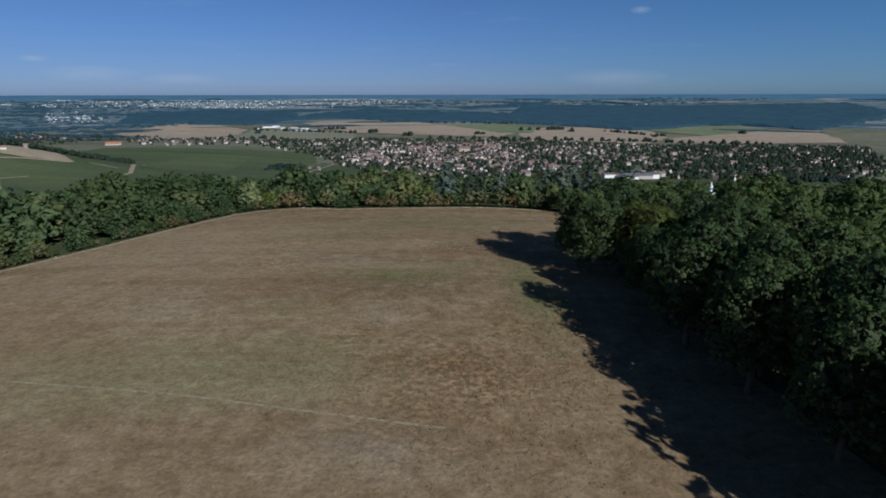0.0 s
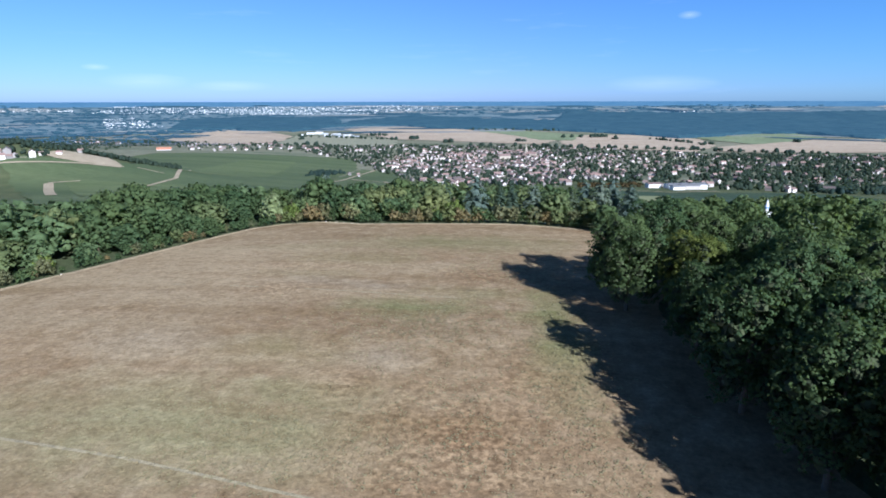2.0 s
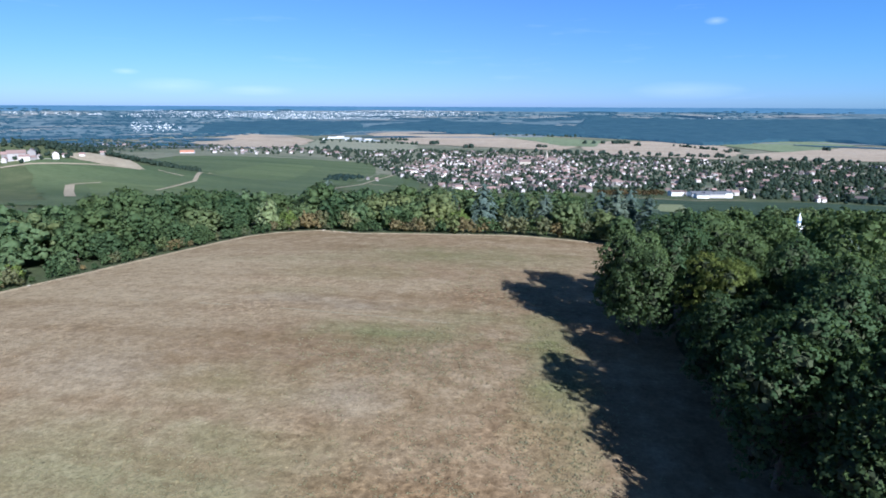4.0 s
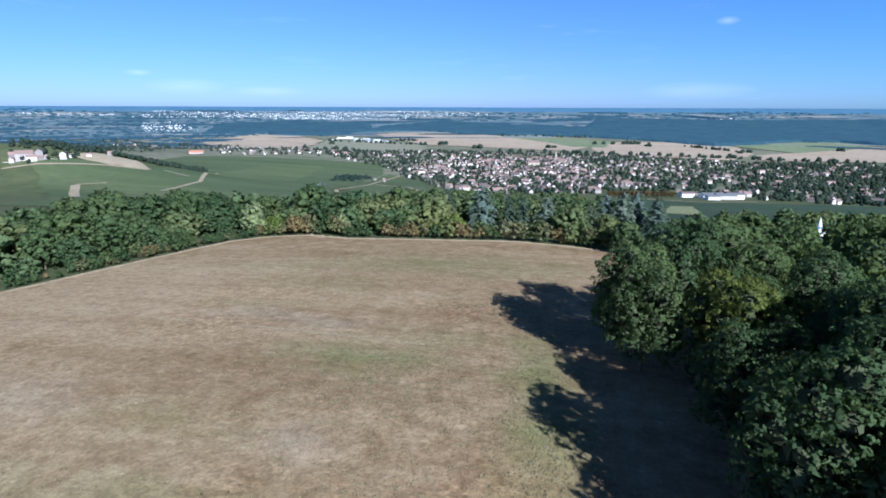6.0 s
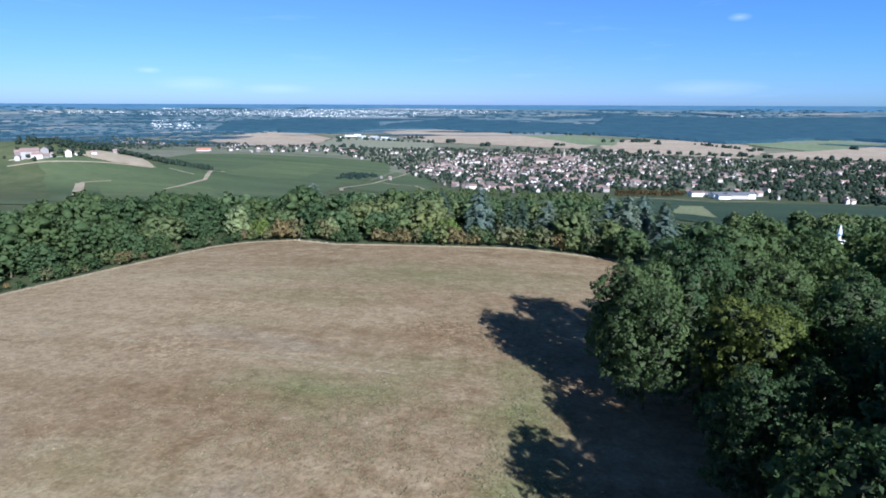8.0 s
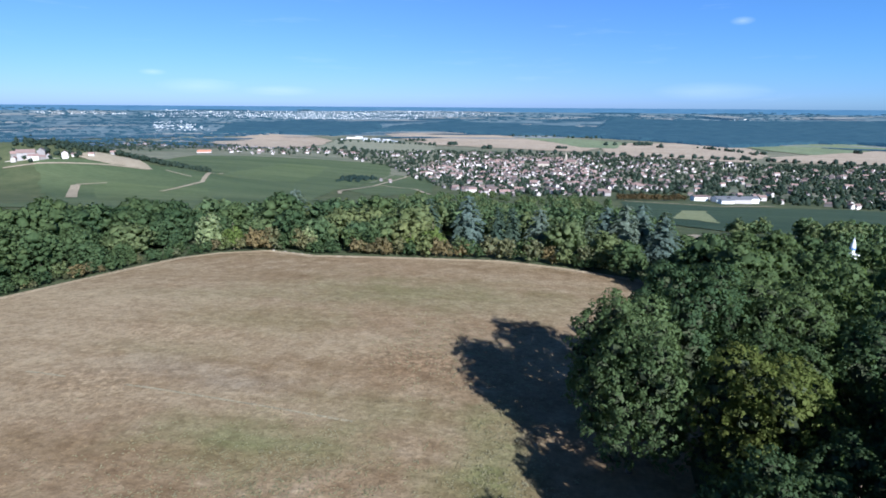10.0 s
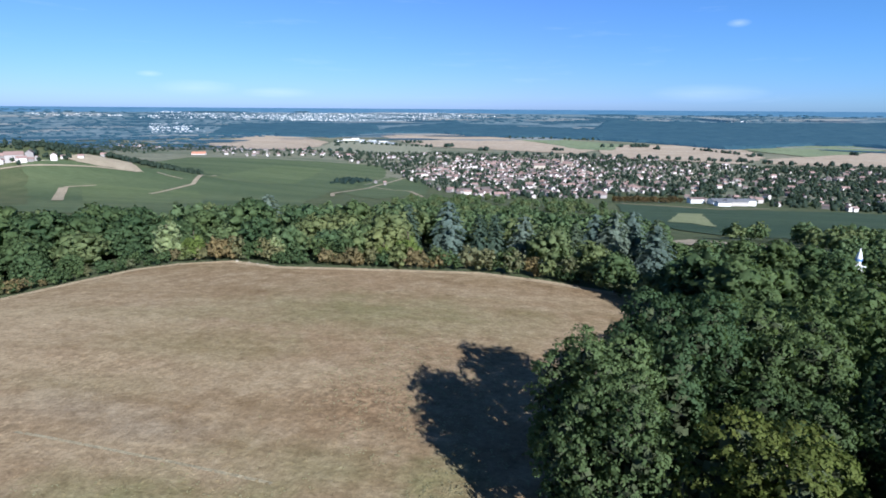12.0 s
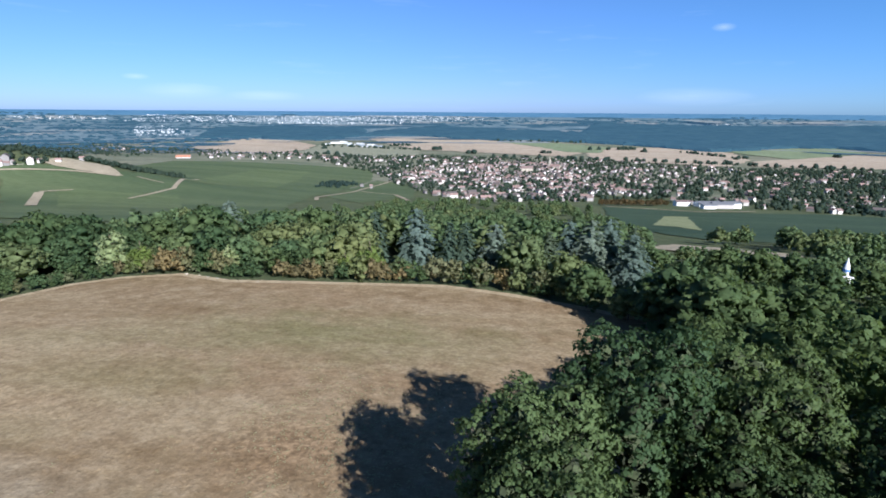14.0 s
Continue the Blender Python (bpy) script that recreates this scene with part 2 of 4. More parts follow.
def make_plain(name, low, high, scale=1.0, rough=0.85, by_object=0.0):
    m, n, l, b = material(name)
    p = place(n, l)
    f = noise_at(n, l, p, scale, 5, 0.65)
    if by_object:
        o = n.new("ShaderNodeObjectInfo")
        g = n.new("ShaderNodeNewGeometry")
        r = calc(n, l, "FRACT", calc(n, l, "ADD", o.outputs["Random"], g.outputs["Random Per Island"]))
        f = calc(n, l, "ADD", calc(n, l, "MULTIPLY", f, 1 - by_object), calc(n, l, "MULTIPLY", r, by_object))
    l.new(ramp(n, l, f, [(0.25, low), (0.75, high)]), b.inputs["Base Color"])
    b.inputs["Roughness"].default_value = rough
    relief(n, l, b, f, 0.2, 0.05)
    return m


def haze_glow(m, colour):
    """Haze of the distant air, put into a far material as blue emission."""
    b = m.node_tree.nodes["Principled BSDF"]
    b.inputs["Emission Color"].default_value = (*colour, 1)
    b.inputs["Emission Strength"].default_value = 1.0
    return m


M_FIELD = make_field()
M_SCRUB = make_ground("scrub_land", (0.065, 0.09, 0.045), (0.12, 0.135, 0.07), 0.05, 1.2)
M_TAN = make_ground("harvested_land", (0.36, 0.295, 0.225), (0.46, 0.39, 0.31), 0.006, 0.05, 0.2, 20, (1, 3, 1))
M_GREYGREEN = make_ground("fallow_land", (0.22, 0.235, 0.17), (0.29, 0.295, 0.22), 0.006, 0.05, 0.2, 15, (1, 3, 1))
M_GREEN = make_ground("meadow", (0.17, 0.22, 0.13), (0.22, 0.265, 0.165), 0.006, 0.05, 0.2)
M_VINE = make_ground("vine_rows", (0.066, 0.100, 0.052), (0.120, 0.152, 0.078), 0.012, 0.35, 0.6, 35, (0.25, 2.2, 1))
# Lush vines: base colour blued a little, to stand for haze.
M_LUSH = make_ground("lush_vine_rows", (0.038, 0.068, 0.045), (0.07, 0.105, 0.064), 0.012, 0.35, 0.6, 35, (0.25, 2.2, 1))
M_VINEB = make_ground("young_vine_rows", (0.088, 0.124, 0.058), (0.134, 0.168, 0.084), 0.02, 0.35, 0.6, -20, (0.25, 2.2, 1))
M_PLOT = make_ground("pale_grass", (0.20, 0.23, 0.12), (0.26, 0.28, 0.16), 0.03, 0.4, 0.3)
M_DIRT = make_ground("pale_track_dirt", (0.30, 0.26, 0.19), (0.40, 0.345, 0.26), 0.08, 0.9, 0.3)
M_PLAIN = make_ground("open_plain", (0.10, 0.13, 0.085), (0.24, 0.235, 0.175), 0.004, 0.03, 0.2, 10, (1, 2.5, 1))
# Far land: haze goes into the bluish base colours and a blue emission.
M_FAR = make_ground("hazed_far_plain", (0.03, 0.055, 0.055), (0.15, 0.175, 0.165), 0.009, 0.05, 0.2)
M_PINE = make_ground("hazed_far_forest", (0.010, 0.028, 0.036), (0.026, 0.052, 0.057), 0.01, 0.12, 0.25)
M_HORIZON = make_ground("hazed_horizon_land", (0.02, 0.05, 0.07), (0.05, 0.09, 0.11), 0.006, 0.03, 0.1)
haze_glow(M_HORIZON, (0.036, 0.098, 0.185))
M_FARPALE = haze_glow(make_ground("hazed_open_land", (0.17, 0.18, 0.16), (0.28, 0.27, 0.235), 0.004, 0.03, 0.1), (0.014, 0.036, 0.066))
haze_glow(M_FAR, (0.024, 0.056, 0.096))
haze_glow(M_PINE, (0.016, 0.044, 0.076))
M_OAK = make_leaf("oak_leaves", (0.040, 0.070, 0.032), (0.104, 0.148, 0.066), 0.25, 0.1)
M_WOOD = make_leaf("wood_leaves", (0.062, 0.102, 0.048), (0.150, 0.198, 0.098), 0.25, 0.15)
M_OLIVE = make_leaf("olive_leaves", (0.084, 0.114, 0.050), (0.176, 0.204, 0.096), 0.25, 0.2)
M_GOLD = make_leaf("yellowing_leaves", (0.062, 0.086, 0.024), (0.145, 0.165, 0.048), 0.25, 0.25)
M_HEDGE = make_leaf("dry_shrub_leaves", (0.095, 0.108, 0.056), (0.20, 0.188, 0.104), 0.2, 0.2)
M_SILVER = make_leaf("silver_leaves", (0.16, 0.21, 0.105), (0.30, 0.35, 0.195), 0.3, 0.0)
M_HAZEL = make_leaf("bright_hazel_leaves", (0.085, 0.13, 0.036), (0.165, 0.215, 0.066), 0.3, 0.1)
M_CEDAR = make_leaf("blue_cedar_needles", (0.088, 0.125, 0.108), (0.19, 0.24, 0.215), 0.2, 0.0)
M_SPRUCE = make_leaf("spruce_needles", (0.06, 0.09, 0.066), (0.13, 0.172, 0.13), 0.2, 0.0)
# Garden leaves: some blue of the valley haze is in the base colour.
M_GARDEN = make_leaf("garden_leaves", (0.018, 0.034, 0.032), (0.044, 0.066, 0.052), 0.2, 0.0, 0.6)
M_WEED = make_leaf("weed_leaves", (0.21, 0.20, 0.125), (0.36, 0.32, 0.22), 0.1, 0.2)
M_BARK = make_plain("bark", (0.06, 0.045, 0.03), (0.16, 0.125, 0.09), 6.0)
# Darkened oak leaf colour: the shade inside the crowns is put into it.
M_CROWN_SHADE = make_plain("inner_crown_shade", (0.03, 0.044, 0.02), (0.066, 0.084, 0.038), 3.0, 0.95)
M_BROWN = make_leaf("drying_shrub_leaves", (0.125, 0.11, 0.058), (0.235, 0.185, 0.10), 0.2, 0.2)
M_RUSTY = make_leaf("rusty_leaves", (0.07, 0.055, 0.03), (0.15, 0.105, 0.06), 0.2, 0.2)
M_WALL = make_plain("limewashed_wall", (0.19, 0.178, 0.175), (0.64, 0.605, 0.59), 0.3, 0.9, 0.85)
M_ROOF = make_plain("clay_roof_tiles", (0.10, 0.085, 0.085), (0.28, 0.19, 0.17), 0.5, 0.85, 0.85)
M_CITY = make_plain("white_town_walls", (0.16, 0.20, 0.23), (0.80, 0.82, 0.84), 0.02, 0.9, 0.75)
M_STONE = make_plain("pale_stone", (0.32, 0.28, 0.23), (0.50, 0.45, 0.385), 0.8)
M_TILE = make_plain("orange_tiles", (0.33, 0.15, 0.10), (0.44, 0.215, 0.145), 0.5)
M_SLATE = make_plain("slate", (0.10, 0.11, 0.13), (0.20, 0.21, 0.23), 2.0, 0.6)
M_BLUE = make_plain("blue_paint", (0.10, 0.24, 0.55), (0.16, 0.32, 0.65), 3.0, 0.5)
M_WHITE = make_plain("white_paint", (0.72, 0.74, 0.76), (0.84, 0.85, 0.86), 3.0, 0.5)


# ---- mesh helpers ----
def mesh_of(name, verts, quads=(), tris=(), normals=None, leaf_mat=None, inner=None):
    me = bpy.data.meshes.new(name)
    verts = np.asarray(verts, np.float32).reshape(-1, 3)
    quads, tris = np.asarray(quads, np.int32).reshape(-1, 4), np.asarray(tris, np.int32).reshape(-1, 3)
    me.vertices.add(len(verts))
    me.vertices.foreach_set("co", verts.ravel())
    me.loops.add(quads.size + tris.size)
    me.loops.foreach_set("vertex_index", np.concatenate([quads.ravel(), tris.ravel()]))
    me.polygons.add(len(quads) + len(tris))
    starts = np.concatenate([np.arange(len(quads)) * 4, quads.size + np.arange(len(tris)) * 3])
    me.polygons.foreach_set("loop_start", starts.astype(np.int32))
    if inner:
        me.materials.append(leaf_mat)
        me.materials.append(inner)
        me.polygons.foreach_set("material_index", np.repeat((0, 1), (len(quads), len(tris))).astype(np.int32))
    me.update(calc_edges=True)
    me.validate()
    if normals is not None:
        me.normals_split_custom_set_from_vertices(normals.astype(np.float32).reshape(-1, 3))
    return me


def part(name, data, mat, parent=None, label=""):
    """One mesh object, from a bmesh or a mesh, under a thing or a part."""
    if isinstance(data, bmesh.types.BMesh):
        me = bpy.data.meshes.new(name)
        data.to_mesh(me)
        data.free()
        data = me
    if mat and not data.materials:
        data.materials.append(mat)
    if mat in (M_WALL, M_ROOF, M_TILE, M_SLATE, M_WHITE, M_CITY, M_STONE):
        data.shade_flat()
    ob = new(name, data)
    ob.parent = parent
    if label:
        tagged(ob, label)
    return ob


class Soup:
    """Arrays of vertices, quads and triangles that grow by whole pieces."""

    def __init__(self):
        self.v, self.q, self.t, self.m, self.n = [], [], [], [], 0

    def add(self, v, q=(), t=(), m=None):
        v = np.asarray(v, np.float32).reshape(-1, 3)
        if m is not None:
            self.m.append(np.asarray(m, np.float32).reshape(-1, 3))
        self.v.append(v)
        self.q.append(np.asarray(q, np.int32).reshape(-1, 4) + self.n)
        self.t.append(np.asarray(t, np.int32).reshape(-1, 3) + self.n)
        self.n += len(v)

    def arrays(self):
        out = np.concatenate(self.v), np.concatenate(self.q), np.concatenate(self.t)
        return (*out, np.concatenate(self.m)) if self.m else out

    def mesh(self, name):
        return mesh_of(name, *self.arrays())


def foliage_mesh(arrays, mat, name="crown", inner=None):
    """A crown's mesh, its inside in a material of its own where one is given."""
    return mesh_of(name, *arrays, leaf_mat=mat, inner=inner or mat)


def ball(level):
    bm = bmesh.new()
    bmesh.ops.create_icosphere(bm, subdivisions=level, radius=1)
    bm.verts.ensure_lookup_table()
    v = np.array([x.co[:] for x in bm.verts])
    f = np.array([[x.index for x in p.verts] for p in bm.faces])
    bm.free()
    return v, f


BALLS = [ball(1), ball(1), ball(2)]
BALL1, BALL2 = BALLS[1], BALLS[2]


def drape(outline, step, lift, bumpy=0.0, seed=1, ragged=0.18):
    """A sheet that follows the land inside an outline. bumpy: height of an uneven canopy on it."""
    from mathutils.geometry import delaunay_2d_cdt
    rng = np.random.default_rng(seed)
    rim = []
    for (ax, ay), (bx, by) in zip(outline, outline[1:] + outline[:1]):
        n = max(1, int(math.hypot(bx - ax, by - ay) / step))
        for i in range(n):
            j = step * ragged if 0 < i else 0.0
            rim.append((ax + (bx - ax) * i / n + rng.uniform(-j, j), ay + (by - ay) * i / n + rng.uniform(-j, j)))
    xs, ys = [p[0] for p in rim], [p[1] for p in rim]
    pts = [Vector(p) for p in rim]
    for x in np.arange(min(xs), max(xs), step):
        for y in np.arange(min(ys), max(ys), step):
            pts.append(Vector((x + rng.uniform(-0.35, 0.35) * step, y + rng.uniform(-0.35, 0.35) * step)))
    n = len(rim)
    v, _, f, *_ = delaunay_2d_cdt(pts, [], [list(range(n))], 1, 1e-4)
    edge = {(round(p[0], 3), round(p[1], 3)) for p in rim}
    out = []
    for p in v:
        h = lift
        if bumpy and (round(p.x, 3), round(p.y, 3)) not in edge:
            h += bumpy * rng.uniform(0.55, 1.1)
        out.append((p.x, p.y, land(p.x, p.y) + h))
    me = bpy.data.meshes.new("sheet")
    me.from_pydata(out, [], [tuple(x) for x in f])
    return me


def inside(poly, x, y):
    hit = False
    for (ax, ay), (bx, by) in zip(poly, poly[1:] + poly[:1]):
        if (ay > y) != (by > y) and x < (bx - ax) * (y - ay) / (by - ay) + ax:
            hit = not hit
    return hit


def scatter(poly, count, rng, gap=0.0):
    xs, ys = [p[0] for p in poly], [p[1] for p in poly]
    got, tries = [], 0
    while len(got) < count and tries < count * 30:
        tries += 1
        x, y = rng.uniform(min(xs), max(xs)), rng.uniform(min(ys), max(ys))
        if inside(poly, x, y) and all(abs(x - a) > gap or abs(y - b) > gap for a, b in got):
            got.append((x, y))
    return got


# ---- ground ----
def build_ground():
    angles, rings = 288, [0.0] + list(3 * (4850 / 3) ** (np.arange(215) / 214))
    v = [(0, 0, land(0, 0))]
    for r in rings[1:]:
        for i in range(angles):
            a = 2 * math.pi * i / angles
            v.append((r * math.cos(a), r * math.sin(a), land(r * math.cos(a), r * math.sin(a)) - 0.05))
    t = [(0, 1 + i, 1 + (i + 1) % angles) for i in range(angles)]
    q = []
    for k in range(len(rings) - 2):
        a = 1 + k * angles
        for i in range(angles):
            j = (i + 1) % angles
            q.append((a + i, a + angles + i, a + angles + j, a + j))
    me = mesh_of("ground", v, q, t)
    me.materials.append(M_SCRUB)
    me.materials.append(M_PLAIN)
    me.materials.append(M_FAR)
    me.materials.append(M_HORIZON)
    # the two outer zones have haze in their colour and glow
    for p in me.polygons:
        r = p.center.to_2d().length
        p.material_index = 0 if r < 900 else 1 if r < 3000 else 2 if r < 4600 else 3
        p.use_smooth = True
    tagged(new("ground", me), "scrubby hillside falling to a hazy wide plain", "ground", kind="structure")


build_ground()

FIELD = [(-100, -70), (-92, 0), (-82, 45), (-75, 66), (-72, 73), (-68.5, 81.5), (-65, 92), (-61.5, 105), (-58.5, 114), (-54, 118.5), (-46, 121.5),
         (-36, 118), (-18, 119.5), (-3.5, 121), (6, 118.2), (13.6, 114.6), (24, 109), (22, 96), (17, 75), (13, 60), (22, 0), (24, -70)]


def setting(name, outline, mat, label, step, lift, bumpy=0.0, category="field", seed=1):
    me = drape(outline, step, lift, bumpy, seed)
    me.materials.append(mat)
    for p in me.polygons:
        p.use_smooth = True
    return tagged(new(name, me), label, category, kind="structure")


setting("field", FIELD, M_FIELD, "mown dry stubble field in tan, rust and faded green", 2.5, 0.03)

MARGIN = [(-82, 45), (-75, 66), (-72, 73), (-68.5, 81.5), (-65, 92), (-61.5, 105), (-58.5, 114), (-54, 118.5), (-46, 121.5), (-36, 118), (-18, 119.5), (-3.5, 121), (6, 118.2), (13.6, 114.6), (22, 110)]
PATCHES = [
    ("ground_tan", [(-950, 1680), (-1468, 2353), (-1402, 2770), (-1137, 2718), (-932, 2488), (-765, 1754)], M_TAN, "harvested tan field on the plain", 1.5),
    ("ground_fallow", [(-743, 1705), (-932, 2523), (-575, 2420), (-416, 2299), (-354, 1868), (-493, 1722)], M_GREYGREEN, "grey-green fallow field beside the village", 1.2),
    ("ground_tan", [(-830, 2962), (-596, 3175), (-142, 2978), (79, 2596), (231, 2256), (143, 2046), (-99, 2169), (-416, 2299)], M_TAN, "long harvested tan field behind the village", 1.5),
    ("ground_meadow", [(-140, 2942), (17, 3007), (380, 2651), (285, 2271), (160, 2306), (79, 2596)], M_GREEN, "green meadow before the far forest", 1.8),
    ("ground_tan", [(231, 2256), (392, 2653), (680, 2698), (824, 2414), (741, 2014), (581, 1738), (431, 1821), (242, 1911)], M_TAN, "tan stubble field behind the village", 1.2),
    ("ground_meadow", [(824, 2479), (1144, 2683), (1327, 2690), (1351, 2486), (901, 2106)], M_GREEN, "pale green meadow at the edge of the forest", 1.6),
    ("ground_tan", [(722, 1961), (901, 2106), (1337, 2461), (1500, 2390), (1203, 1767), (755, 1741), (654, 1774)], M_TAN, "tan field beside the last houses", 1.4),
    ("ground_vineyard", [(-346, 370), (-550, 567), (-448, 616), (-432, 720), (-550, 1276), (-345, 1315), (-277, 1068), (-236, 670), (-200, 508), (-150, 400), (-170, 310), (-340, 310)], M_VINE, "green vineyard slope with pale tracks", 0.4),
    ("ground_vineyard", [(-236, 670), (-266, 1049), (-182, 1002), (-127, 720), (-154, 582)], M_VINE, "small green vineyard above the village", 0.4),
    ("ground_vineyard", [(92, 643), (179, 595), (292, 633), (359, 602), (300, 329), (179, 320), (129, 300), (91, 306), (66, 379)], M_LUSH, "dark green vineyard below the wooded slope", 0.35),
    ("ground_vineyard", [(-330, 400), (-440, 520), (-330, 545), (-250, 430)], M_VINEB, "paler green vineyard plot on the slope", 0.6),
    ("ground_vineyard", [(-445, 650), (-520, 1100), (-420, 1120), (-330, 760), (-370, 660)], M_VINEB, "yellow-green vineyard plot on the slope", 0.6),
    ("ground_vineyard", [(-436, 700), (-540, 1270), (-800, 1240), (-700, 860), (-520, 700)], M_VINE, "green vineyard behind the hill", 0.3),
    ("ground_plot", [(91, 413), (124, 522), (143, 525), (122, 428), (110, 374), (105, 406)], M_PLOT, "pale grass plot among the vines", 0.55),
    ("ground_slope", [(-523, 590), (-519, 621), (-470, 632), (-428, 597), (-470, 585), (-505, 586)], M_DIRT, "bare pale slope above the vineyard", 1.0),
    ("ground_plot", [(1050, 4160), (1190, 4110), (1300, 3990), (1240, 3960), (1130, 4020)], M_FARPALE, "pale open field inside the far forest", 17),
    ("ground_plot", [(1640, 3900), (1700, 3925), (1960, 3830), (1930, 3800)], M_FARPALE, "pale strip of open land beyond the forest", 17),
    ("ground_clearing", [(47, 226), (63, 255), (75, 243), (92, 222), (84, 200), (65, 203)], M_DIRT, "pale dirt clearing in the scrub", 0.35),
]
for name, outline, mat, label, lift in PATCHES:
    far = max(p[1] for p in outline)
    setting(name, outline, mat, label, 60 if far > 1500 else 8 if "slope" in name else 20 if far > 600 else 6, lift, seed=len(label))

FORESTS = [
    [(-1622, 2644), (-1856, 3236), (-1478, 3527), (-1042, 3574), (-874, 3174), (-1032, 2751), (-1407, 2841)],
    [(-899, 3092), (-916, 3387), (-570, 3849), (-107, 3637), (369, 3540), (335, 2915), (2, 3040), (-142, 2978), (-603, 3210)],
    [(307, 2911), (335, 3538), (470, 4127), (1183, 3870), (1700, 3760), (2400, 3560), (2300, 3000), (1500, 2415), (1327, 2690), (1156, 2712), (754, 2464), (504, 2803)],
]
for i, outline in enumerate(FORESTS):
    bm = bmesh.new()
    bm.from_mesh(drape(outline, 34, 5.0, 9, 20 + i, 0.48))
    skirt = bmesh.ops.extrude_edge_only(bm, edges=[e for e in bm.edges if e.is_boundary])
    for p in skirt["geom"]:
        if isinstance(p, bmesh.types.BMVert):
            p.co.z -= 16
    bmesh.ops.recalc_face_normals(bm, faces=bm.faces)
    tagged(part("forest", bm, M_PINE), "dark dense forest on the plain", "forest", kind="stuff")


def far_mosaic(name, mat, count, lift, seed, label, span=(48, 142), reach=(2650, 4560)):
    """Flat strips of wood or open land, far out on the plain."""
    r = np.random.default_rng(seed)
    soup = Soup()
    for _ in range(count):
        a, d = radians(r.uniform(*span)), reach[0] + (reach[1] - reach[0]) * r.uniform(0, 1) ** 0.8
        wide, deep = r.uniform(50, 280), r.uniform(10, 60)
        n = 18
        rim = []
        for i in range(n):
            k = 2 * math.pi * i / n
            u, w = wide * math.cos(k) * r.uniform(0.75, 1.1), deep * math.sin(k) * r.uniform(0.7, 1.15)
            x, y = d * math.cos(a) + u * math.sin(a) + w * math.cos(a), d * math.sin(a) - u * math.cos(a) + w * math.sin(a)
            if math.hypot(x, y) > 4600:
                x, y = x * 4600 / math.hypot(x, y), y * 4600 / math.hypot(x, y)
            rim.append((x, y, land(x, y) + lift))
        cx, cy = d * math.cos(a), d * math.sin(a)
        soup.add([(cx, cy, land(cx, cy) + lift)] + rim, (), [(0, 1 + i, 1 + (i + 1) % n) for i in range(n)])
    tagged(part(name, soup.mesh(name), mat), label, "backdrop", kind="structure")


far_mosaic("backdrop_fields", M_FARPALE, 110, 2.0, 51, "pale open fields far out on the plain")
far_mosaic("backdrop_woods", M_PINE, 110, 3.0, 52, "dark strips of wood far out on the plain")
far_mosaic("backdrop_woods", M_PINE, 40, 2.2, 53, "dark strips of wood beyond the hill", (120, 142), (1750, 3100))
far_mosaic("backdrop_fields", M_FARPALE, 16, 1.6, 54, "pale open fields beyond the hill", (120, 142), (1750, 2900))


def ribbon(points, width, lift):
    v, q = [], []
    fine = []
    for (ax, ay), (bx, by) in zip(points, points[1:]):
        n = max(2, int(math.hypot(bx - ax, by - ay) / 12))
        fine += [(ax + (bx - ax) * i / n, ay + (by - ay) * i / n) for i in range(n)]
    fine.append(points[-1])
    for i, (x, y) in enumerate(fine):
        a, b = fine[max(0, i - 1)], fine[min(len(fine) - 1, i + 1)]
        d = Vector((b[0] - a[0], b[1] - a[1])).normalized()
        for s in (-0.5, 0.5):
            px, py = x - d.y * width * s, y + d.x * width * s
            v.append((px, py, land(px, py) + lift))
        if i:
            q.append((2 * i - 2, 2 * i - 1, 2 * i + 1, 2 * i))
    return mesh_of("ribbon", v, q)


M_STRAW = make_ground("straw_verge", (0.40, 0.31, 0.20), (0.52, 0.43, 0.30), 0.5, 3.0, 0.5)
M_RUT = make_ground("pale_rut", (0.29, 0.255, 0.17), (0.355, 0.315, 0.215), 0.9, 2.0, 0.3)
tagged(part("verge", ribbon(MARGIN, 1.5, 0.06), M_STRAW), "strip of pale dry grass along the field edge", "verge", kind="structure")
for pts in ([(-62, 34.8), (-43.6, 32), (-31, 30.2), (-19.8, 28), (-9, 26)], [(-50, 68), (-28.6, 66.1), (-17.3, 64.9), (-10, 64)]):
    tagged(part("wheel_track", ribbon(pts, 0.26, 0.04), M_RUT), "faint pale wheel track in the stubble", "track", kind="structure")
for pts, w in (([(-366, 414), (-408, 460), (-443, 502)], 8), ([(-445, 504), (-425, 522)], 3.5), ([(-350, 501), (-354, 540), (-358, 580), (-420, 700), (-464, 796)], 4.5), ([(-420, 608), (-384, 601)], 2.5), ([(-556, 532), (-533, 553), (-470, 582), (-431, 594)], 4), ([(-205, 590), (-221, 632), (-233, 845), (-238, 1044)], 4.5),
               ([(-224, 814), (-164, 772), (-120, 646)], 5), ([(95, 648), (180, 606), (240, 640)], 5)):
    tagged(part("track", ribbon(pts, w, 0.9), M_DIRT), "pale dirt track between the vines", "track", kind="structure")


